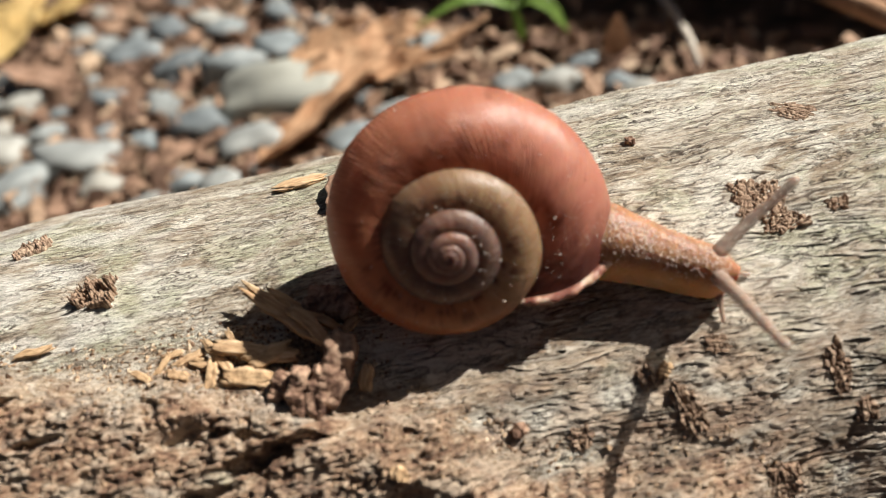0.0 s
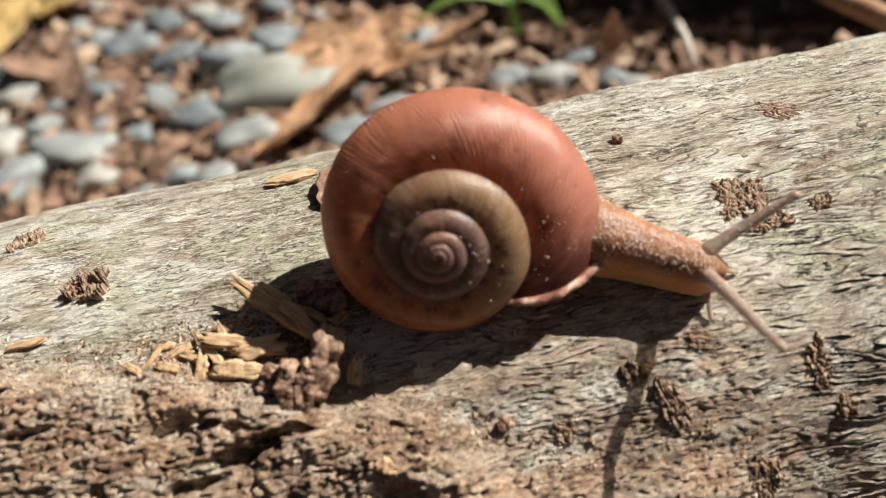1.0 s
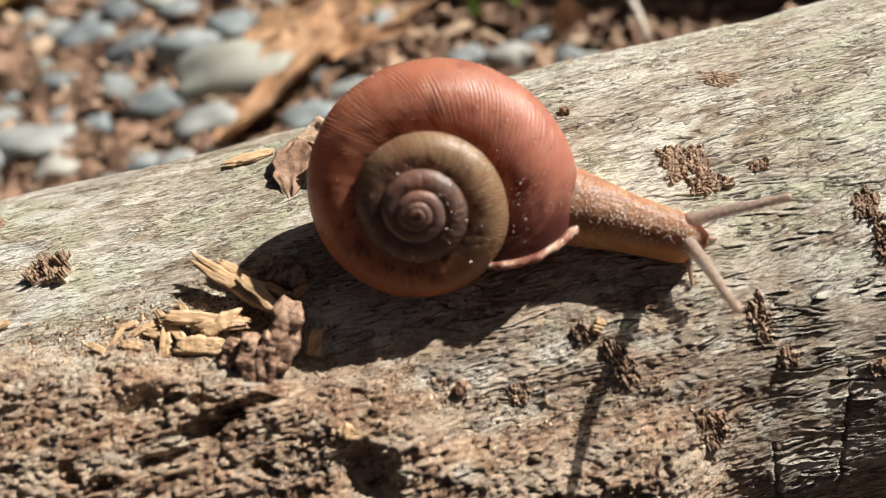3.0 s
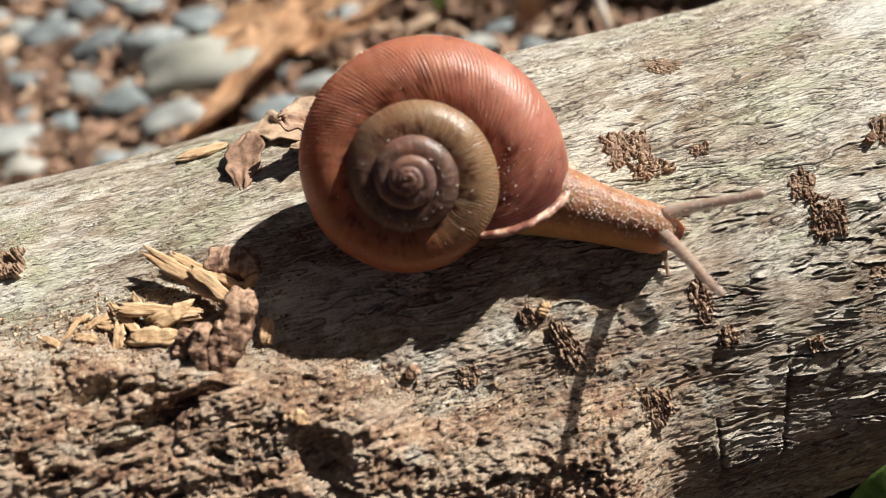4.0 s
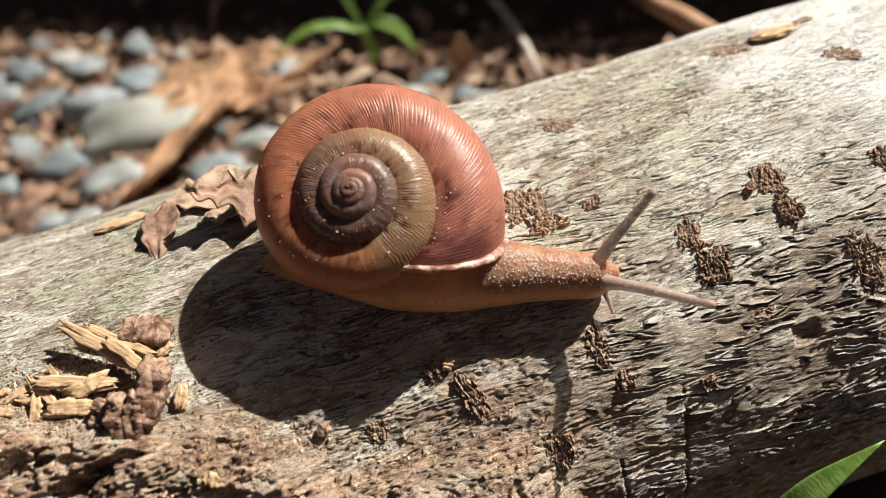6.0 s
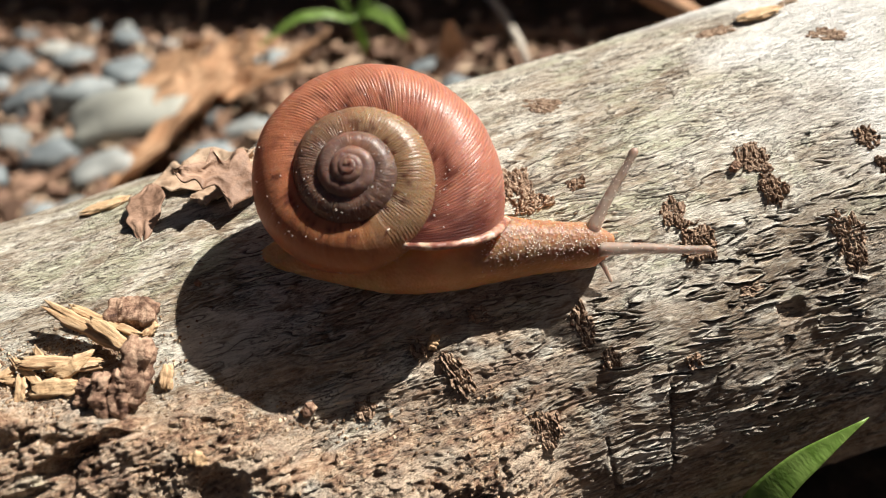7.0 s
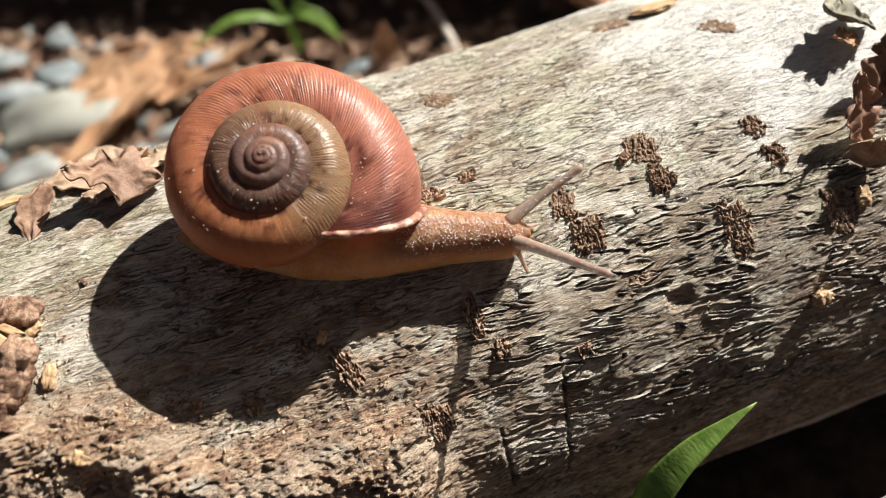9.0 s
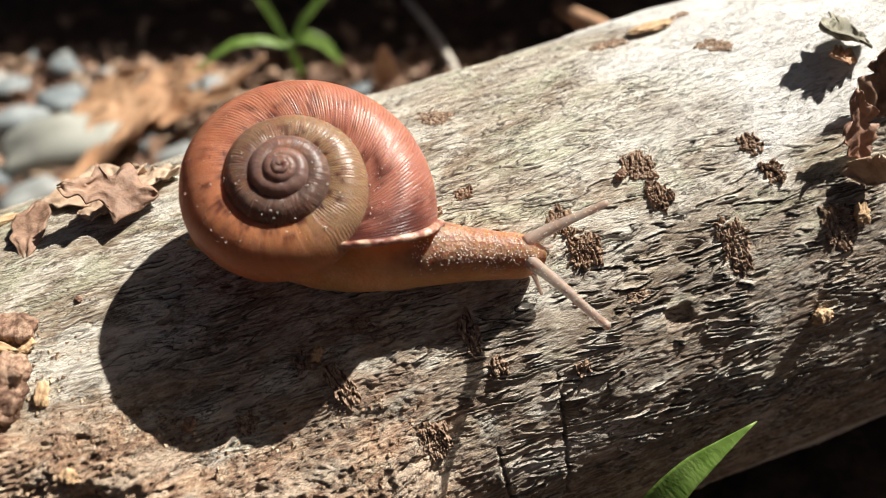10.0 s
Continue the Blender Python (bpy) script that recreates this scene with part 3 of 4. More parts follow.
def build_shell(snail):
    turns = 5.6
    nphi, npsi = 6200, 44
    p = np.linspace(-2 * np.pi * turns, 0, nphi)
    q = np.linspace(-np.pi, np.pi, npsi, endpoint=False)
    phi, psi = np.meshgrid(p, q, indexing="ij")
    late = np.clip((phi + 2 * np.pi) / (2 * np.pi), 0, 1)
    phi = phi + lip_phi(psi) * np.where(phi > -2 * np.pi, late, 0)
    whorl = -phi / (2 * np.pi)
    slanted = phi + 0.30 * (1 - np.sin(psi)) * (1 - late)
    wob = 0.6 * gn(slanted * 3, psi * 1.5, 21) + 0.35 * gn(slanted * 16, psi * 1.6, 40)
    ribs = 0.5 + 0.5 * np.cos(205 / 0.0655 * np.exp(0.0655 * slanted) + 9 * wob)
    strong = np.clip(gn(slanted * 4, psi * 1.4, 22) * 1.1 + 0.75, 0.3, 1)
    depth = 0.085 * strong * (1 - 0.75 * step(2.3, 3.2, whorl)) * np.where(whorl < 1, 0.25 + 0.75 * step(0.68, 0.42, whorl), 1)
    grow = -depth * ribs + 0.14 * gn(slanted * 2.2, psi * 1.1, 23) + 0.05 * gn(slanted * 9, psi * 3, 41)
    grow = grow * GROWTH ** (-0.45 * whorl)
    pts = shell_at(phi, psi, grow)
    soil = step(radians(48), radians(84), psi) * step(radians(150), radians(112), psi) * step(0.02, 0.36, gn(slanted * 4, psi * 3, 48) + 0.4 * gn(slanted * 13, psi * 7, 49)) * step(1.9, 1.2, whorl)
    behind = lip_phi(psi) - phi
    soil = np.clip(soil + 0.95 * step(0.48, 0.16, behind + 0.3 * gn(slanted * 6, psi * 3, 56)) * step(radians(0), radians(45), psi) * step(radians(150), radians(125), psi), 0, 1)
    streak = np.clip(0.5 + 0.75 * (0.5 - ribs) * depth / 0.085 + 0.45 * gn(slanted * 22, psi * 0.9, 42), 0, 1)
    cap = np.repeat(pts[:1].mean(1, keepdims=True) + np.array([0, 0, 0.12]), npsi, 1)
    pts = np.concatenate([cap, pts], 0)
    whorl, streak, soil = (np.concatenate([f[:1], f], 0) for f in (whorl, streak, soil))
    shell = part("shell", grid_mesh("shell", pts, SHELL, close_v=True, values={"whorl": whorl, "streak": streak, "soil": soil}), snail, "ribbed orange-brown spiral shell with a dark tan spire")
    # thickened pale lip round the mouth
    q = np.linspace(radians(118), radians(-128), 140)
    e = shell_at(lip_phi(q), q)
    out = shell_at(lip_phi(q), q, 1.0) - e
    ahead = shell_at(lip_phi(q) + 0.02, q) - e
    ahead /= np.linalg.norm(ahead, axis=1)[:, None]
    taper = np.clip(np.minimum(np.arange(140), np.arange(139, -1, -1)) / 18, 0.2, 1)
    ring = []
    for b in np.linspace(0, 2 * np.pi, 12, endpoint=False):
        w = (0.50 + 0.50 * math.cos(b)) * taper[:, None] * (1 + 0.45 * gn(q * 7, 0 * q, 24) + 0.25 * gn(q * 19, 0 * q + b, 43))[:, None]
        ring.append(e + out * w - out * 0.36 + ahead * (0.50 * math.sin(b)) * taper[:, None])
    lip = np.stack(ring, 1)
    part("aperture_lip", grid_mesh("aperture_lip", lip, LIP, close_v=True), shell, "pale pinkish reflected shell lip")
    # dust grains that stick to the shell
    r = np.random.RandomState(11)
    verts, faces = [], []
    for _ in range(430):
        f, g = -r.rand() ** 1.3 * 2 * np.pi * 2.3, r.uniform(radians(-20), radians(125))
        if f > -1.0:
            g = r.uniform(radians(75), radians(110))
            f -= 0.5
        c = shell_at(np.array(f), np.array(g), 0.03)
        if r.rand() < 0.12:
            f2 = -r.uniform(0.75, 1.15)
            c = shell_at(np.array(f2), np.array(r.uniform(radians(30), radians(115))), 0.03)
        size = 0.03 + 0.065 * r.rand() ** 3
        a = r.normal(size=(6, 3))
        a = np.array([[1, 0, 0], [-1, 0, 0], [0, 1, 0], [0, -1, 0], [0, 0, 1], [0, 0, -1]]) * size * r.uniform(0.6, 1.5, (6, 1)) + a * size * 0.2
        o = len(verts)
        verts += (c + a).tolist()
        faces += [(o + i, o + j, o + k) for i, j, k in ((0, 2, 4), (2, 1, 4), (1, 3, 4), (3, 0, 4), (2, 0, 5), (1, 2, 5), (3, 1, 5), (0, 3, 5))]
    part("dust_grains", mesh_of("dust_grains", verts, faces, DUST), shell, "tiny pale dust grains on the shell", None, "stuff")
    return shell


BODY_X = [-27.0, -26.2, -24.4, -22, -17, -12, -8, -4, 0, 4, 8, 10.5, 11.8, 12.4]
BODY_Y = [1.8, 1.8, 1.7, 1.6, 1.1, 0.5, 0.2, 0.1, 0.0, 0.0, 0.0, 0.0, -0.1, -0.1]
BODY_W = [0.15, 0.7, 1.6, 2.4, 3.6, 4.5, 4.6, 4.3, 3.5, 2.8, 2.45, 2.3, 1.7, 0.4]
BODY_H = [0.25, 0.7, 1.5, 2.3, 3.6, 5.2, 7.0, 8.0, 7.6, 6.8, 6.3, 6.0, 4.9, 3.2]
BODY_Z = [-2.9, -2.7, -2.2, -1.7, -0.9, -0.5, -0.3, -0.25, -0.2, -0.2, -0.2, 0.0, 0.5, 1.3]


def body_at(x, b):
    """A point of the soft body at x mm and angle b round its section."""
    w, h = np.interp(x, BODY_X, BODY_W), np.interp(x, BODY_X, BODY_H)
    y, z = np.interp(x, BODY_X, BODY_Y), np.interp(x, BODY_X, BODY_Z)
    c, s = np.cos(b), np.sin(b)
    flare = 1 + 0.10 * np.clip(-s, 0, 1)
    py = y + w * np.sign(c) * np.abs(c) ** 0.85 * flare
    pz = z + h * (0.42 + np.where(s > 0, 0.58, 0.42) * np.sign(s) * np.abs(s) ** 0.9)
    return np.stack([x + 0 * b, py, pz], -1)


def soft_piece(name, x0, x1, snail, label):
    xs = np.linspace(x0, x1, int(abs(x1 - x0) * 8) + 2)
    # smooth profile
    b = np.linspace(-np.pi, np.pi, 56, endpoint=False)
    xx, bb = np.meshgrid(xs, b, indexing="ij")
    pts = sum(body_at(np.clip(xx + d, BODY_X[0], BODY_X[-1]), bb) for d in (-1.0, -0.5, 0, 0.5, 1.0)) / 5
    pts[..., 0] = xx
    wob = 0.10 * gn(xx * 0.8, bb * 2.2, 25) + 0.05 * gn(xx * 2.2, bb * 5, 26)
    pts[..., 1] += wob * np.cos(bb)
    pts[..., 2] += wob * np.sin(bb) * (np.sin(bb) > 0)
    back = step(0.30, 0.85, np.sin(bb) + 0.45 * np.clip(np.cos(bb), 0, 1)) * step(-6, -1, xx)
    ends = np.stack([pts[0].mean(0), pts[-1].mean(0)])
    pts = np.concatenate([np.repeat(ends[:1, None], len(b), 1), pts, np.repeat(ends[1:, None], len(b), 1)], 0)
    back = np.concatenate([back[:1], back, back[-1:]], 0)
    return part(name, grid_mesh(name, pts, SKIN, close_v=True, values={"back": back}), snail, label)


def tube(name, path, radii, material, sides=14):
    """A tapered tube along points in millimetres, closed at both ends."""
    path, radii = np.asarray(path, float), np.asarray(radii, float)
    tang = np.gradient(path, axis=0)
    tang /= np.linalg.norm(tang, axis=1)[:, None]
    ref = np.array([0.3, 0.9, 0.2]) if abs(tang[0] @ np.array([0.3, 0.9, 0.2])) < 0.9 else np.array([1.0, 0, 0])
    rows = []
    for p, t, r in zip(path, tang, radii):
        x = np.cross(t, ref)
        x /= np.linalg.norm(x)
        y = np.cross(t, x)
        rows.append([p + r * (math.cos(a) * x + math.sin(a) * y) for a in np.linspace(0, 2 * math.pi, sides, endpoint=False)])
    rows = [[path[0]] * sides] + rows + [[path[-1]] * sides]
    return grid_mesh(name, np.array(rows), material, close_v=True)


def build_tentacle(snail, length, base, label):
    t = np.linspace(0, 1, 40)
    r = np.interp(t, [0, 0.06, 0.2, 0.6, 0.88, 0.95, 0.985, 1], [0.72, 0.78, 0.66, 0.50, 0.43, 0.47, 0.40, 0.12]) * base
    path = np.stack([0.10 * np.sin(t * 5) * length / 10, 0.08 * np.cos(t * 4) * length / 10, t * length], -1)
    r = r * (1 + 0.07 * gn(t * 14, 0 * t, 27))
    ob = part("tentacle", tube("tentacle", path, r, TENTACLE, 18), snail, label)
    if length > 5:
        g = np.random.RandomState(29)
        verts, faces = [], []
        for _ in range(110):
            k, b = g.uniform(1, 36), g.uniform(0, 2 * np.pi)
            c = path[int(k)] + r[int(k)] * np.array([math.cos(b), math.sin(b), g.uniform(-0.2, 0.2)])
            o, size = len(verts), g.uniform(0.03, 0.07)
            verts += (c + size * np.array([[1, 0, 0], [-1, 0, 0], [0, 1, 0], [0, -1, 0], [0, 0, 1.6], [0, 0, -1.6]])).tolist()
            faces += [(o + i, o + j, o + m) for i, j, m in ((0, 2, 4), (2, 1, 4), (1, 3, 4), (3, 0, 4), (2, 0, 5), (1, 2, 5), (3, 1, 5), (0, 3, 5))]
        part("skin_grain", mesh_of("skin_grain", verts, faces, WET), ob, "skin grains coloured pale as wet glints", None, "stuff")
    return ob


def build_snail():
    snail = new("snail")
    tagged(snail, "brown land snail crawling along the weathered log", "snail")
    shell = build_shell(snail)
    neck = soft_piece("body", -27.0, 12.4, snail, "pale orange foot and neck with a grainy brown back")
    # grains of the skin; their pale colour stands in for wet glints
    r = np.random.RandomState(5)
    ball = bmesh.new()
    bmesh.ops.create_icosphere(ball, subdivisions=1, radius=1.0)
    bv = np.array([v.co[:] for v in ball.verts])
    bf = [[v.index for v in f.verts] for f in ball.faces]
    ball.free()
    verts, faces = [], []
    for _ in range(520):
        x = r.uniform(-2.0, 11.6)
        b = r.normal(radians(96), radians(22))
        c = sum(body_at(np.array(x + d), np.array(b)) for d in (-1.0, -0.5, 0, 0.5, 1.0)) / 5
        c[0] = x
        size = r.uniform(0.025, 0.085)
        o = len(verts)
        verts += (c + bv * size * np.array([1.25, 1.0, 0.8])).tolist()
        faces += [[o + i for i in f] for f in bf]
    part("skin_grain", mesh_of("skin_grain", verts, faces, WET), neck, "skin grains coloured pale as wet glints", None, "stuff")
    upper = [build_tentacle(snail, 9.8, 0.98, "long grey-brown upper tentacle"), build_tentacle(snail, 11.9, 0.98, "long grey-brown upper tentacle")]
    for base, way in (((11.3, -1.5, 1.9), (0.45, -0.75, -0.45)), ((11.6, 1.0, 1.8), (0.8, 0.35, -0.5))):
        low = build_tentacle(snail, 2.9, 0.46, "short lower tentacle")
        low.matrix_basis = Matrix.Translation(Vector(base) * MM) @ Vector(way).to_track_quat("Z", "Y").to_matrix().to_4x4()
    return snail, shell, upper


snail, shell, tentacles = build_snail()
SNAIL_ROWS = [
    (0, -5.25, -14.45, 66.25, 24.9, 14.1, -27.7),
    (1, -4.72, -14.44, 66.26, 25.4, 14.7, -28.2),
    (2.5, -2.82, -15.10, 65.94, 26.8, 15.2, -27.4),
    (4, 1.78, -16.99, 64.96, 29.5, 17.2, -27.6),
    (4.5, 2.94, -17.82, 64.48, 31.5, 15.6, -23.7),
    (5, 3.96, -18.52, 64.05, 33.2, 13.9, -20.1),
    (5.5, 4.77, -18.94, 63.78, 34.2, 12.9, -18.2),
    (7, 6.70, -19.18, 63.62, 34.9, 9.3, -13.0),
    (7.5, 7.35, -19.19, 63.62, 34.9, 8.9, -12.5),
    (8.5, 8.99, -19.37, 63.50, 35.3, 10.1, -14.0),
    (9, 9.92, -19.65, 63.30, 35.8, 11.0, -14.8),
    (10, 11.94, -20.05, 63.02, 36.4, 13.0, -16.9),
]
SHELL_ROWS = [
    (0, -11.63, -10.73, 13.4, 32.1, 33.8, -20.7),
    (1, -11.86, -11.09, 13.05, 31.7, 33.5, -22.5),
    (2.5, -13.91, -9.73, 13.17, 28.8, 27.3, -27.1),
    (4, -14.02, -6.29, 14.98, 20.9, 17.7, -28.2),
    (4.5, -15.39, -1.79, 15.75, 14.0, 11.5, -42.2),
    (5, -15.83, 1.52, 15.98, 10.4, 7.7, -50.6),
    (5.5, -15.92, 3.81, 15.82, 8.7, 5.0, -56.4),
    (7, -15.18, 5.46, 16.52, 8.1, 2.7, -63.5),
    (7.5, -15.13, 6.05, 16.32, 7.4, 0.8, -64.3),
    (8.5, -14.99, 4.99, 16.63, 5.5, 1.0, -61.0),
    (9, -15.02, 5.12, 16.58, 3.6, -1.0, -58.9),
    (10, -15.12, 4.99, 16.76, 0.0, -4.4, -53.8),
]
TENTACLE_BASES = [(10.0, 0.8, 5.3), (10.5, -1.2, 4.9)]
TENTACLE_ROWS = [
    [(0, 0.477, 0.751, 0.458), (0.5, 0.371, 0.83, 0.416), (1, 0.611, 0.654, 0.446), (1.5, 0.519, 0.739, 0.431), (2, 0.614, 0.668, 0.419), (2.5, 0.825, 0.443, 0.352), (4, 0.857, 0.377, 0.35), (4.5, 0.653, 0.654, 0.382), (5, 0.331, 0.882, 0.336), (5.5, 0.498, 0.595, 0.632), (7, 0.479, 0.802, 0.356), (7.5, 0.448, 0.818, 0.36), (8, 0.493, 0.812, 0.313), (8.5, 0.542, 0.789, 0.289), (9, 0.783, 0.544, 0.301), (9.5, 0.853, 0.462, 0.244), (10, 0.877, 0.44, 0.196)],
    [(0, 0.504, -0.62, 0.602), (0.5, 0.476, -0.532, 0.701), (1, 0.61, -0.591, 0.529), (1.5, 0.627, -0.504, 0.594), (2, 0.533, -0.564, 0.631), (2.5, 0.393, -0.663, 0.637), (4, 0.423, -0.568, 0.706), (4.5, 0.573, -0.392, 0.72), (5, 0.678, -0.218, 0.702), (5.5, 0.758, -0.297, 0.581), (7, 0.992, -0.062, 0.111), (7.5, 0.992, -0.041, 0.118), (8, 0.993, -0.045, 0.111), (8.5, 0.97, -0.17, 0.17), (9, 0.718, -0.443, 0.537), (9.5, 0.593, -0.564, 0.575), (10, 0.598, -0.661, 0.453)],
]


def motions():
    """All that moves but the camera: the snail crawls, its shell rocks over, its tentacles feel about."""
    walk(snail, [(t, mm(*row)) for t, *row in SNAIL_ROWS])
    walk(shell, [(t, mm(*row)) for t, *row in SHELL_ROWS])
    for ob, base, rows in zip(tentacles, TENTACLE_BASES, TENTACLE_ROWS):
        walk(ob, [(t, Matrix.Translation(Vector(base) * MM) @ Vector(way).to_track_quat("Z", "Y").to_matrix().to_4x4()) for t, *way in rows])


# ---- leaves, chips and splinters on the log ----
def leaf_mesh(name, long, wide, material, seed, curl=0.4, fold=0.3, ragged=0.15, thick=0.18, point=1.0, n=28, wave=0.5):
    """A bent leaf with thickness; its foot at the origin, its length along x."""
    u, v = np.meshgrid(np.linspace(0, 1, n), np.linspace(-1, 1, 17), indexing="ij")
    half = wide / 2 * np.sin(np.pi * np.clip(u, 0.0, 1) ** (0.75 * point)) ** 0.7
    half = np.maximum(half, 0.03 * wide) * (1 + ragged * 2.2 * gn(u * 7, np.sign(v) * 3.1 + 0 * u, seed))
    y = v * half
    x = u * long + ragged * 0.5 * wide * gn(u * 4, v * 3, seed + 1) * np.abs(v)
    z = fold * np.abs(y) + wave * wide * 0.16 * gn(u * 3.5, v * 1.6, seed + 2) + 0.05 * wide * gn(u * 11, v * 5, seed + 4)
    ang = curl * u
    xb = np.where(abs(curl) > 1e-3, np.sin(ang) / max(abs(curl), 1e-3) * long * np.sign(curl) if curl else x, x)
    zb = (1 - np.cos(ang)) / curl * long if curl else 0 * u
    px = xb + (x - u * long) - z * np.sin(ang)
    pz = zb + z * np.cos(ang)
    top = np.stack([px, y, pz], -1)
    low = top - np.array([0, 0, thick])
    nn = n * 17
    idx = np.arange(nn).reshape(n, 17)
    verts = np.concatenate([top.reshape(-1, 3), low.reshape(-1, 3)])
    faces = []
    for i in range(n - 1):
        for j in range(16):
            a, b, c, d = idx[i, j], idx[i + 1, j], idx[i + 1, j + 1], idx[i, j + 1]
            faces += [(a, b, c, d), (d + nn, c + nn, b + nn, a + nn)]
    ring = list(idx[:, 0]) + list(idx[-1, 1:]) + list(idx[-2::-1, 16]) + list(idx[0, 15:0:-1])
    faces += [(ring[i], ring[i - 1], ring[i - 1] + nn, ring[i] + nn) for i in range(len(ring))]
    return mesh_of(name, verts, faces, material)


def chip_mesh(name, long, wide, high, material, seed, taper=0.5, n=44, jag=0.8):
    """A split piece of wood or bark: fibrous, with broken ends."""
    m = 30
    t = np.linspace(-1, 1, n)
    b = np.linspace(-np.pi, np.pi, m, endpoint=False)
    tt, bb = np.meshgrid(t, b, indexing="ij")
    c, s = np.cos(bb), np.sin(bb)
    sec = 1 / (np.abs(c) ** 8 + np.abs(s) ** 8) ** 0.125
    prof = (1 - taper * np.abs(tt) ** 4) * (1 + 0.22 * gn(tt * 2.5, 0 * tt, seed))
    fibre = 0.40 * gn(tt * 1.6, bb * 1.2, seed + 1) + 0.16 * gn(tt * 2.6, bb * 3.5, seed + 2) + 0.14 * gn(tt * 9, bb * 5, seed + 5)
    rough = 1 + fibre
    x = tt * long / 2 * (1 + jag * gn(c * 2.2 + 3, s * 2.2, seed + 3) * np.abs(tt) ** 2)
    drift = 0.09 * long * gn(tt * 0.9, 0 * tt + 5, seed + 4)
    pts = np.stack([x, c * sec * prof * rough * wide / 2 + drift, s * sec * prof * rough * high / 2], -1)
    pts = np.concatenate([np.repeat(pts[:1].mean(1, keepdims=True), m, 1), pts, np.repeat(pts[-1:].mean(1, keepdims=True), m, 1)], 0)
    return grid_mesh(name, pts, material, close_v=True)


def lay(name, me, m, label, category, group=""):
    ob = new(name, me)
    ob.matrix_basis = m
    return tagged(ob, label, category, group)


# broken dry leaf on the crest, behind the shell
for k, (u, a, h, long, wide, turn, tip, roll, curl, mat, label) in enumerate([
    (-28.6, 9.5, 1.3, 10.5, 4.4, -100, 2, 0, -0.5, DRY_BROWN, "curled brown dry leaf fragment hanging over the log crest"),
    (-29.0, 12.0, 0.4, 13.5, 8.0, -4, -2, 8, 0.05, DRY_TAN, "pale tan dry leaf fragment on the log crest"),
    (-14.5, -3.0, 1.6, 10.5, 7.0, 172, -20, -20, 0.2, DRY_BROWN, "dark brown raised dry leaf fragment on the log"),
    (-21.0, 7.0, 0.6, 10.0, 7.0, -12, -2, -4, 0.1, DRY_TAN, "tan dry leaf fragment on the log crest"),
    (-24.0, 2.0, 0.4, 7.0, 5.0, -10, -3, 0, 0.1, DRY_TAN, "pale tan dry leaf scrap on the log crest"),
]):
    lay("dry_leaf_fragment", leaf_mesh("dry_leaf_fragment", long, wide, mat, 41 + 7 * k, curl, 0.05, 0.12 if k == 0 else 0.42, 0.2, 1.0, 40, 0.9), log_frame(u, a, h, turn, tip, roll), label, "dry leaf", "leaf fragments on the log")

# cluster of dry leaves caught at the far end
for k, (u, a, h, long, wide, turn, tip, roll, curl, mat, label) in enumerate([
    (73.4, -21.0, 0.6, 8.5, 5.0, 172, -22, 10, 0.3, DRY_GREY, "grey-green dry leaf lifted off the log"),
    (70.0, -25.0, 1.6, 4.2, 2.6, 170, -15, 0, 0.3, DRY_ORANGE, "small orange dry leaf fragment on the log"),
    (65.0, -45.0, 0.3, 9.0, 5.0, 95, -18, 10, 0.5, DRY_RED, "reddish brown curled dry leaf standing on the log"),
    (64.0, -49.0, 0.3, 5.6, 4.4, 70, -30, -20, 1.2, DRY_TAN, "tan curled dry leaf scrap on the log"),
    (69.0, -37.0, 0.5, 10.0, 6.0, 60, -20, 10, 0.6, DRY_BROWN, "brown dry leaf lying on the log"),
]):
    lay("dry_leaf", leaf_mesh("dry_leaf", long, wide, mat, 91 + 7 * k, curl, 0.3, 0.5, 0.2, 1.0, 34, 1.3), log_frame(u, a, h, turn, tip, roll), label, "dry leaf", "dry leaves at the far end of the log")

# chips
lay("wood_chip", chip_mesh("wood_chip", 5.4, 2.0, 0.7, SPLINTER, 3), log_frame(-34.8, 11.0, 0.35, 4), "thin tan wood chip lying on the log crest", "wood chip")
lay("wood_chip", chip_mesh("wood_chip", 5.6, 2.4, 0.6, SPLINTER, 8, 0.7), log_frame(52.4, 5.5, 0.5, 2), "flat yellow wood chip on the log crest", "wood chip")
for u, a, h, long, wide, high, turn, tip, roll, seed in (
    (-33.0, -34.4, 2.6, 7.0, 3.0, 3.4, 62, -14, 10, 12),
    (-36.4, -36.4, 2.0, 4.6, 1.9, 3.0, 74, -14, 0, 17),
    (-34.6, -37.2, 2.2, 5.0, 1.8, 2.8, 70, -14, -8, 14),
    (-38.2, -35.0, 1.0, 2.8, 1.8, 2.2, 60, -8, 0, 26),
    (-32.4, -22.8, 0.7, 5.2, 3.0, 1.9, -22, 0, 0, 23),
):
    lay("bark_chunk", chip_mesh("bark_chunk", long, wide, high, CHUNK, seed, 0.3, 44, 0.22), log_frame(u, a, h, turn, tip, roll), "reddish brown chunk of rotten bark on the log", "bark chunk", "bark chunks")
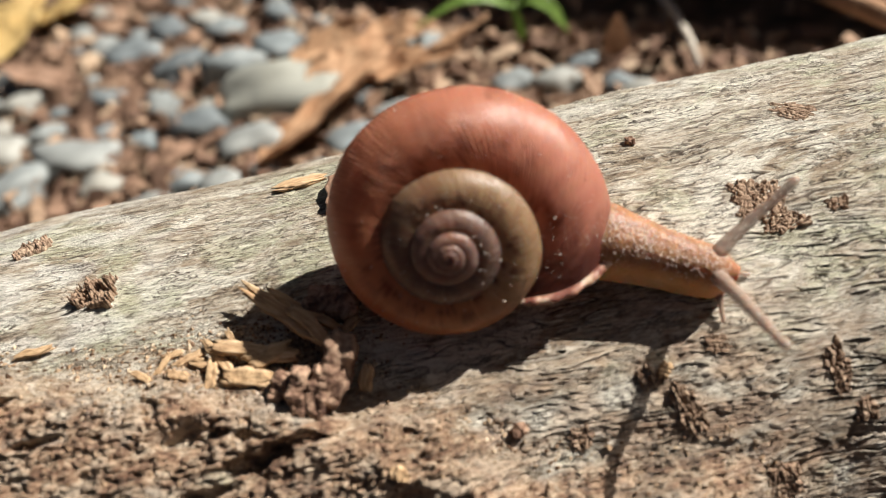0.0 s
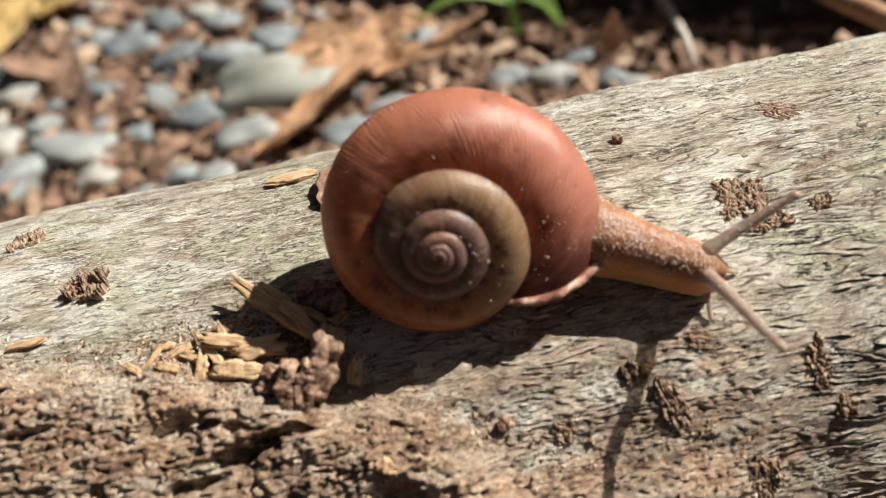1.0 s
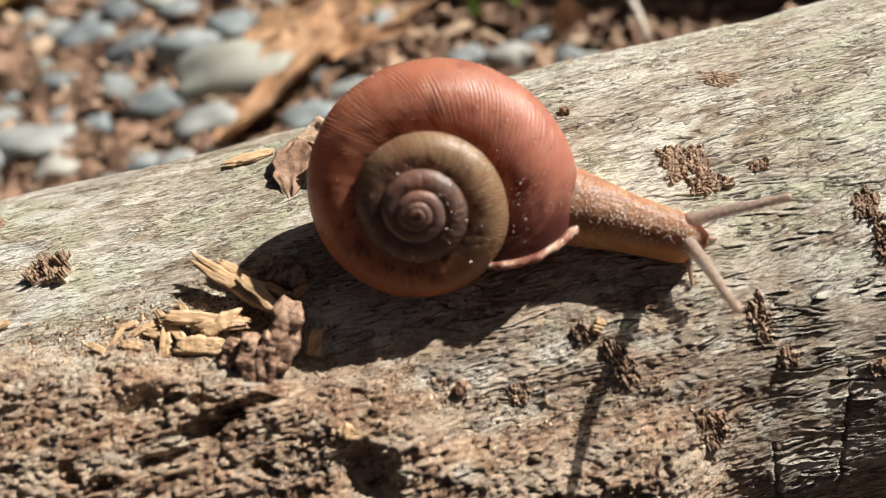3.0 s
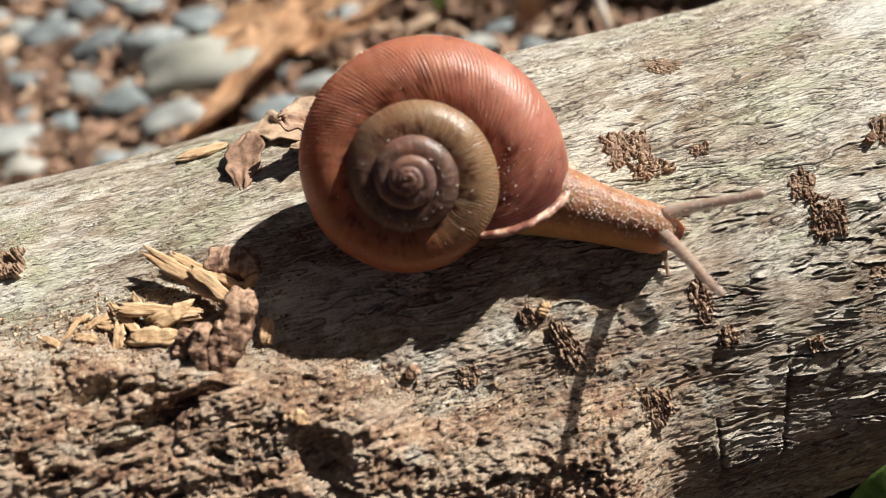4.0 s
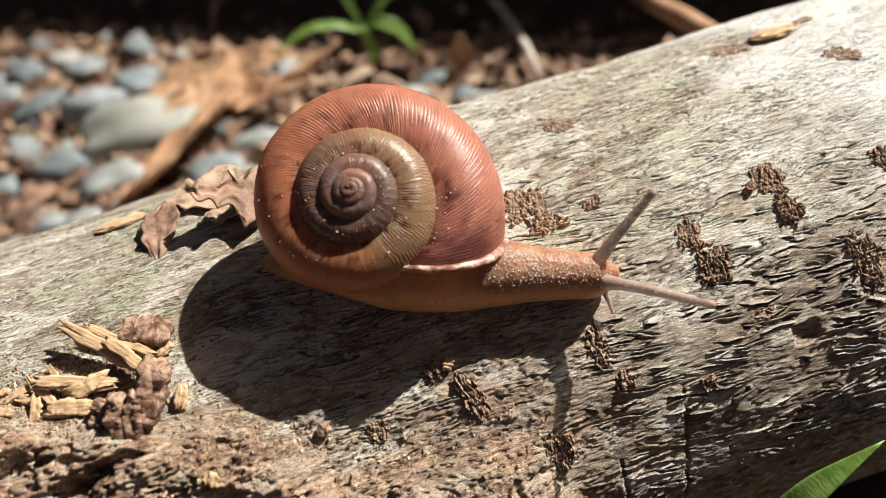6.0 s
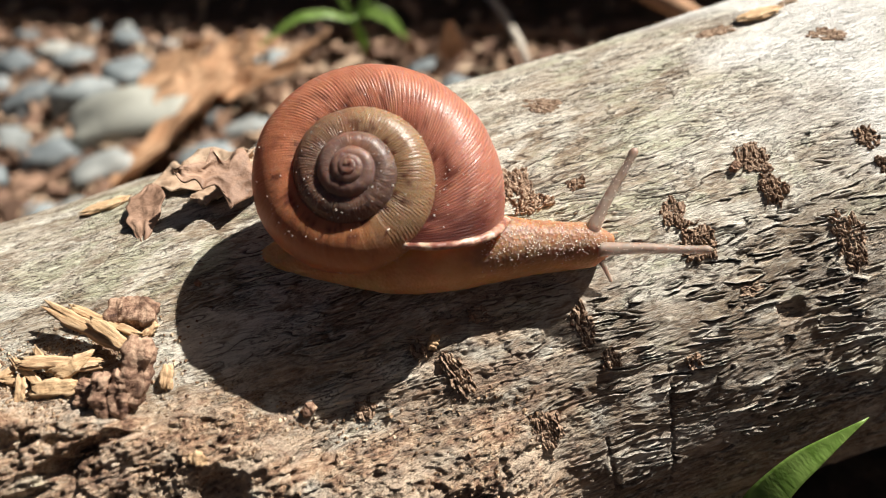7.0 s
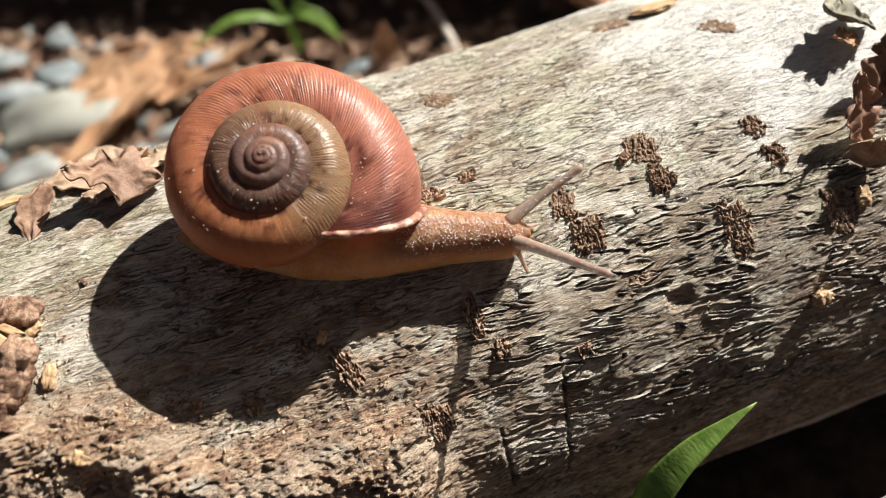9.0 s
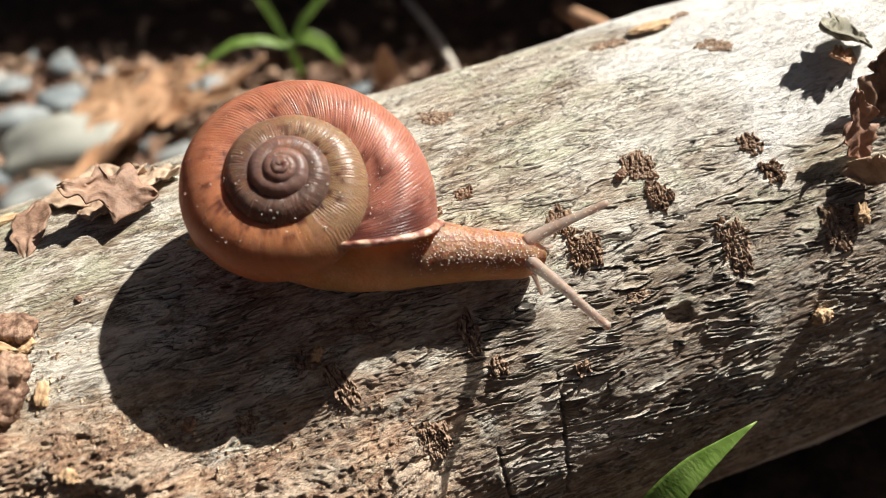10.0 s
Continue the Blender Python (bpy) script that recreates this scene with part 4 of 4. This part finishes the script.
for k, (u, a, h, long, wide, turn, tip) in enumerate([
    (-36.2, -24.6, 1.8, 10.5, 1.9, -44, 6),
    (-35.4, -23.2, 1.2, 7.0, 1.2, -40, 4),
    (-34.6, -27.0, 2.4, 5.0, 1.6, -50, 10),
    (-40.4, -28.4, 1.4, 7.2, 1.7, -18, 3),
    (-39.2, -29.6, 1.5, 4.0, 2.1, 6, 0),
    (-41.4, -32.2, 1.1, 4.6, 2.2, -16, 0),
    (-43.8, -28.8, 1.0, 5.0, 1.1, -62, 0),
    (-44.8, -30.8, 0.8, 2.6, 1.3, 76, 0),
    (-46.8, -26.8, 0.5, 3.0, 0.9, 20, 0),
    (-45.6, -28.4, 0.6, 2.2, 1.2, -30, 0),
    (-47.8, -29.8, 0.5, 2.0, 1.0, -20, 0),
    (-42.4, -26.2, 0.7, 3.2, 0.8, -70, -8),
    (-49.6, -27.4, 0.4, 2.2, 0.7, 50, 0),
    (-48.6, -25.6, 0.4, 1.8, 0.8, 10, 0),
    (-51.4, -28.6, 0.4, 2.0, 0.9, -40, 0),
    (-62.6, -19.4, 0.5, 3.4, 0.9, 6, 0),
    (-30.4, -36.2, 0.6, 2.4, 1.7, 70, 0),
    (-31.0, -27.0, 0.6, 1.8, 1.2, 30, 0),
]):
    lay("wood_splinter", chip_mesh("wood_splinter", long, wide * 0.8, wide * 0.42, SPLINTER, 51 + 5 * k, 0.3), log_frame(u, a, h, turn, tip), "pale yellow splinter of rotten wood on the log", "wood splinter", "splinters on the log")
for k, (u, a, size) in enumerate([(54.3, -70.8, 1.7), (36.6, -31.6, 1.0), (62.0, -54.0, 1.6), (-25.1, -20.6, 0.6), (-29.0, -50.0, 1.3), (-17.5, -49.0, 1.2), (-2.9, -45.0, 1.1), (2.0, -1.0, 0.9)]):
    lay("bark_crumb", chip_mesh("bark_crumb", size * 1.3, size, size * 0.8, CHUNK if k % 2 else SPLINTER, 131 + k, 0.4), log_frame(u, a, size * 0.3, 40 * k), "small orange-brown bark crumb on the log", "bark crumb", "bark crumbs")


def crumbs():
    """Loose crumbs of rotten wood strewn over the decayed flank and round the splinters."""
    r = np.random.RandomState(17)
    cells = np.array([[1, 0, 0], [-1, 0, 0], [0, 1, 0], [0, -1, 0], [0, 0, 1], [0, 0, -1]], float)
    tris = ((0, 2, 4), (2, 1, 4), (1, 3, 4), (3, 0, 4), (2, 0, 5), (1, 2, 5), (3, 1, 5), (0, 3, 5))
    us, angs = [], []
    for _ in range(5200):
        if r.rand() < 0.4:
            u, a = r.normal(-43, 7), r.normal(-28, 4)
        else:
            u = r.uniform(-78, 6)
            a = np.interp(u, EDGE_U, EDGE_A) - abs(r.normal(0, 14)) + 5
        us.append(u)
        angs.append(a)
    us, angs = np.array(us), np.array(angs)
    rad = R_LOG + log_form(us, angs)[0] + 0.03
    verts, faces = [], []
    for u, a, q in zip(us, angs, rad):
        c = np.array([u, q * math.sin(radians(a)), R_LOG + q * math.cos(radians(a))])
        size = 0.05 + 0.20 * r.rand() ** 3
        o = len(verts)
        verts += (c + cells * size * r.uniform(0.5, 1.6, (1, 3)) * r.uniform(0.7, 1.3, (6, 1)) + r.normal(0, 0.15 * size, (6, 3))).tolist()
        faces += [(o + i, o + j, o + k) for i, j, k in tris]
    ob = new("wood_crumbs", mesh_of("wood_crumbs", verts, faces, CRUMB, False))
    tagged(ob, "loose crumbs of rotten wood strewn over the log", "wood crumbs", "", "stuff")


n = Nodes("wood_crumb")
CRUMB = n.done(n.ramp(n.island(), (0.0, (0.10, 0.055, 0.035)), (0.4, (0.27, 0.17, 0.10)), (0.7, (0.46, 0.33, 0.215)), (1.0, (0.64, 0.52, 0.38))), 0.85, n.bump(n.noise(3000, 4), 0.5, 0.0002), 0.3)
crumbs()


# ---- ground, gravel and litter behind the log ----
def build_ground():
    near_x, near_y = np.arange(-260, 220, 3.0), np.arange(-160, 420, 3.0)
    far = np.array([40, 120, 350, 1000, 3500, 12000, 60000.0])
    xs = np.concatenate([near_x[0] - far[::-1], near_x, near_x[-1] + far])
    ys = np.concatenate([near_y[0] - far[::-1], near_y, near_y[-1] + far])
    xx, yy = np.meshgrid(xs, ys, indexing="ij")
    z = 2.2 * gn(xx / 34, yy / 34, 28) + 1.2 * gn(xx / 11, yy / 11, 29) - 0.9
    z = np.where((np.abs(xx) > 400) | (np.abs(yy) > 600), 0, z) - 1.0
    ground = new("ground", grid_mesh("ground", np.stack([xx, yy, z], -1), SOIL))
    tagged(ground, "dark crumbly soil under gravel and leaf litter", "ground", "", "structure")


build_ground()

# added board: stands in for the unknown dark background and throws its shade
def build_backdrop():
    bm = bmesh.new()
    bmesh.ops.create_cube(bm, size=1.0, matrix=Matrix.Diagonal((0.9, 0.022, 0.100, 1)))
    bmesh.ops.bevel(bm, geom=bm.edges[:], offset=0.002, segments=2, affect="EDGES")
    me = bpy.data.meshes.new("wall_back")
    bm.to_mesh(me)
    bm.free()
    me.materials.append(BACKDROP)
    ob = new("wall_back", me)
    ob.matrix_basis = mm(34, 258, 47.5, 0, 0, -39)
    tagged(ob, "added brown board standing in for the unknown dark area behind the gravel", "wall", "", "structure")


build_backdrop()


def pebble_mesh(name, seed, flat, long, material, uneven=0.5):
    bm = bmesh.new()
    bmesh.ops.create_icosphere(bm, subdivisions=3, radius=1.0)
    off = Vector((seed * 3.7, seed * 1.9, seed * 2.3))
    for v in bm.verts:
        p = v.co.copy()
        r = 1 + uneven * noise.noise(p * 1.1 + off) + 0.35 * uneven * noise.noise(p * 2.1 + off) + 0.2 * uneven * noise.noise(p * 5.0 + off)
        v.co = Vector((p.x * long, p.y, p.z * flat)) * r
        v.co *= MM
    me = bpy.data.meshes.new(name)
    bm.to_mesh(me)
    bm.free()
    me.polygons.foreach_set("use_smooth", [True] * len(me.polygons))
    me.materials.append(material)
    return me


PEBBLES = [pebble_mesh("pebble", i + 1, f, l, PEBBLE) for i, (f, l) in enumerate([(0.62, 1.25), (0.55, 1.1), (0.7, 1.5), (0.6, 1.0), (0.5, 1.35), (0.75, 1.15)])]
STONE = pebble_mesh("stone", 4, 0.5, 1.4, BOULDER, 0.6)
BOLD = [
    # x, y, half width, turn, form
    (-104, 214, 7.5, 20, 0), (-69, 186, 9.0, 10, 5), (-54, 193, 8.0, -20, 1), (-44, 190, 6.0, 40, 3), (-20, 178, 7.5, -15, 0), (-95, 153, 4.6, 80, 3),
    (-79, 153, 6.6, -28, 2), (-90, 172, 6.0, -50, 4), (-61, 136, 7.8, 6, 0), (-31, 151, 4.6, 30, 3), (-26, 157, 3.6, 10, 1), (-126, 170, 5.2, 0, 5),
    (-112, 148, 9.5, -8, 4), (-139, 192, 7.0, 0, 1), (-52, 219, 6.4, -35, 5), (-73, 218, 6.6, 0, 1), (-93, 228, 6.8, 30, 3), (-81, 126, 5.0, 0, 3),
    (12, 140, 5.0, 10, 0), (22, 134, 6.2, -10, 5), (31, 141, 4.8, 30, 1), (37, 128, 4.2, 0, 3), (-13, 186, 5.0, 20, 3), (-140, 160, 8.5, 10, 0),
    (-128, 140, 7.0, 40, 2), (-104, 132, 6.0, 0, 3), (-88, 196, 6.2, 15, 2), (-110, 186, 6.0, -30, 4), (-70, 120, 6.0, 40, 5), (-34, 128, 6.0, 15, 0),
    (2, 126, 5.0, 0, 3), (-22, 136, 5.0, 0, 2),
]


def build_gravel():
    label, group = "rounded blue-grey pebble among leaf litter", "pebbles in the gravel"
    r = np.random.RandomState(3)
    taken = []
    ob = lay("stone", STONE, mm(-56, 159, 5.5, 12, -8, -14) @ Matrix.Scale(12.5, 4), "large cream-grey rounded stone among pebbles", "stone")
    taken.append((-57, 161, 17))
    for x, y, s, turn, form in BOLD:
        ob = lay("pebble", PEBBLES[form], mm(x, y, s * 0.42, r.uniform(-14, 14), r.uniform(-14, 14), turn) @ Matrix.Scale(s * 0.98, 4), label, "pebble", group)
        taken.append((x, y, s))
    made = 0
    for _ in range(4000):
        x, y = r.uniform(-190, 60), r.uniform(52, 262)
        if y > 205 - (x + 15) * 0.8 or made > 85:
            continue
        s = r.uniform(2.0, 6.4)
        if any((x - a) ** 2 + (y - b) ** 2 < (0.85 * (s + q)) ** 2 for a, b, q in taken) or gn(x / 30, y / 30, 33) < -0.02:
            continue
        taken.append((x, y, s))
        lay("pebble", PEBBLES[r.randint(6)], mm(x, y, s * 0.3, r.uniform(-25, 25), r.uniform(-25, 25), r.uniform(0, 360)) @ Matrix.Scale(s, 4), label, "pebble", group)
        made += 1


build_gravel()


def build_litter():
    """Shreds of brown leaf and bark between the pebbles, one heap that nobody could count."""
    r = np.random.RandomState(23)
    verts, faces = [], []
    for _ in range(7600):
        x, y = r.uniform(-210, 110), r.uniform(44, 290)
        dark = y > 212 - (x + 15) * 0.8
        if dark and r.rand() < 0.96:
            continue
        long, wide = r.uniform(3, 14), r.uniform(1.6, 6.0)
        turn, tip, roll = r.uniform(0, 6.28), r.normal(0, 0.35), r.normal(0, 0.4)
        rot = np.array(Euler((roll, tip, turn)).to_matrix())
        bend = r.normal(0, 0.18) * long
        p = np.array([[-long / 2, -wide * 0.3, 0], [-long / 2, wide * 0.3, 0], [0, wide / 2, bend], [0, -wide / 2, bend], [long / 2, wide * 0.2, 0], [long / 2, -wide * 0.2, 0]])
        p[:, :2] += r.normal(0, 0.12 * wide, (6, 2))
        p = np.concatenate([p, p - [0, 0, r.uniform(0.25, 0.9)]]) @ rot.T + [x, y, r.uniform(0.3, 3.2)]
        o = len(verts)
        verts += p.tolist()
        faces += [tuple(o + i for i in f) for f in ((0, 3, 2, 1), (3, 5, 4, 2), (6, 7, 8, 9), (9, 8, 10, 11), (0, 1, 7, 6), (1, 2, 8, 7), (2, 4, 10, 8), (4, 5, 11, 10), (5, 3, 9, 11), (3, 0, 6, 9))]
    ob = new("leaf_litter", mesh_of("leaf_litter", verts, faces, LITTER, False))
    tagged(ob, "brown shredded leaf litter and bark mulch between pebbles", "leaf litter", "", "stuff")


build_litter()

for k, (x, y, z, long, wide, rz, ry, rx, curl, mat, label) in enumerate([
    (-52, 174, 5, 30, 14, 6, -6, 8, 0.5, DRY_ORANGE, "orange-brown dry leaf lying on the gravel"),
    (-60, 120, 5, 50, 19, 33, -6, -24, 0.3, DRY_ORANGE, "long curled orange-brown dry leaf lying on the gravel"),
    (-46, 150, 6, 30, 18, 20, -4, 14, 0.3, DRY_ORANGE, "broad orange-brown dry leaf lying on the gravel"),
    (-34, 176, 5, 30, 16, -12, -4, 10, 0.3, DRY_ORANGE, "broad orange-brown dry leaf lying on the gravel"),
    (-30, 160, 4, 34, 14, -26, -6, 6, 0.4, DRY_ORANGE, "orange-brown dry leaf lying on the gravel"),
    (-12, 168, 3, 24, 8, -6, -6, -14, 0.5, DRY_ORANGE, "narrow orange-brown dry leaf lying on the gravel"),
    (-168, 222, 4, 52, 22, 46, -8, 12, 0.4, DRY_YELLOW, "large yellow dry leaf lying on the gravel"),
    (-150, 262, 3, 44, 20, -10, -6, 6, 0.5, DRY_YELLOW, "large yellow dry leaf lying on the gravel"),
    (40, 140, 1, 14, 7, 60, -70, 20, 0.4, DRY_ORANGE, "small reddish dry leaf standing in the gravel"),
    (-124, 200, 3, 26, 12, 160, -6, 6, 0.5, DRY_BROWN, "brown dry leaf lying on the gravel"),
]):
    lay("fallen_leaf", leaf_mesh("fallen_leaf", long, wide, mat, 171 + 9 * k, curl, 0.35, 0.2, 0.4, 1.0, 30, 0.8), mm(x, y, z, 0, 0, rz) @ pose(0, 0, 0, rx, ry, 0), label, "fallen leaf", "fallen leaves on the gravel")


# ---- seedling, twig and stick behind the log ----
def ribbon(name, path, widths, side, material, thick=0.25, cup=0.25):
    """A narrow green leaf along a path, with a raised fold and thickness."""
    path = np.asarray(path, float)
    t = np.linspace(0, 1, 30)
    keys = np.linspace(0, 1, len(path))
    for _ in range(3):
        path = np.stack([np.interp(np.linspace(0, 1, 61), keys, path[:, k]) for k in range(3)], -1)
        keys = np.linspace(0, 1, 61)
        path[3:-3] = sum(path[3 + d : 58 + d] for d in range(-3, 4)) / 7
    p = np.stack([np.interp(t, keys, path[:, k]) for k in range(3)], -1)
    w = np.interp(t, np.linspace(0, 1, len(widths)), widths)
    tang = np.gradient(p, axis=0)
    tang /= np.linalg.norm(tang, axis=1)[:, None]
    s = np.asarray(side, float) - tang * (tang @ np.asarray(side, float))[:, None]
    s /= np.linalg.norm(s, axis=1)[:, None]
    up = np.cross(tang, s)
    v = np.linspace(-1, 1, 9)
    around = [(a, 1) for a in v] + [(a, -1) for a in v[::-1]]
    rows = [p + s * (a * w / 2)[:, None] + up * (cup * np.abs(a) * w / 2 + b * thick / 2 * (1.05 - abs(a)))[:, None] for a, b in around]
    g = np.stack(rows, 1)
    g = np.concatenate([np.repeat(g[:1].mean(1, keepdims=True), g.shape[1], 1), g, np.repeat(g[-1:].mean(1, keepdims=True), g.shape[1], 1)], 0)
    return grid_mesh(name, g, material, close_v=True)


def build_seedling():
    plant = new("seedling")
    plant.matrix_basis = mm(18.6, 163, -1)
    tagged(plant, "young green seedling with narrow leaves growing in the litter", "seedling")
    part("stem", tube("stem", [(0, 0, -3), (0.5, 0, 3), (0, 0.5, 9), (-1, 0.3, 15.5)], [1.3, 1.2, 1.0, 0.7], GREEN), plant)
    for path, widths in (
        ([(-1, 0, 14), (-8, -1, 19), (-17, -2, 21), (-31, -4, 16)], [0.9, 2.2, 2.6, 1.9, 0.3]),
        ([(-1, 0, 14), (-3, 3, 23), (-6, 6, 32), (-10, 10, 42)], [0.9, 2.1, 2.5, 2.0, 0.4]),
        ([(-1, 0, 14), (5, 1, 20), (14, 2, 26), (27, 3, 31)], [0.9, 2.1, 2.5, 2.0, 0.4]),
        ([(-1, 0, 14), (4, -2, 17), (9, -4, 14), (13, -6, 6)], [0.9, 3.2, 4.2, 3.2, 0.5]),
    ):
        way = np.array(path[-1]) - np.array(path[0])
        part("leaf", ribbon("leaf", path, widths, np.cross(way, (0.15, 0.75, -0.6)), GREEN), plant)


build_seedling()
lay("twig", tube("twig", [(58.5, 124, 2), (59.5, 134, 6), (61, 150, 7), (62, 170, 6), (64, 200, 3)], [0.9, 1.15, 1.2, 1.2, 1.1], TWIG), Matrix.Identity(4), "thin pale grey twig lying in the litter", "twig")
lay("stick", tube("stick", [(73.5, 46, 38.5), (77, 60, 37), (86, 92, 26), (97, 134, 11), (104, 160, 1)], [1.3, 2.3, 2.6, 2.6, 2.4], STICK), Matrix.Identity(4), "orange-brown stick leaning on the back of the log", "stick")

# ---- grass blade in front of the log ----
blade = new("grass_plant")
blade.matrix_basis = mm(26, -50, -2)
tagged(blade, "bright green grass blade growing up beside the log", "grass")
part("blade", ribbon("blade", [(-6, 1, 0), (-4.2, 6, 22), (0.0, 8.6, 34.4), (5.6, 9.2, 39.9), (14.9, 9.4, 44.2)], [1.2, 2.6, 3.9, 4.1, 2.8, 0.1], np.cross((0.87, 0.0, 0.48), (0.32, 0.52, -0.79)), GREEN), blade)
part("blade", ribbon("blade", [(2, -1, 0), (10, 2, 12), (20, 4, 20), (31, 3, 25)], [0.6, 0.8, 0.8, 0.5, 0.1], (0.3, -0.5, 0.5), TWIG), blade, "dry thin grass stem")

motions()
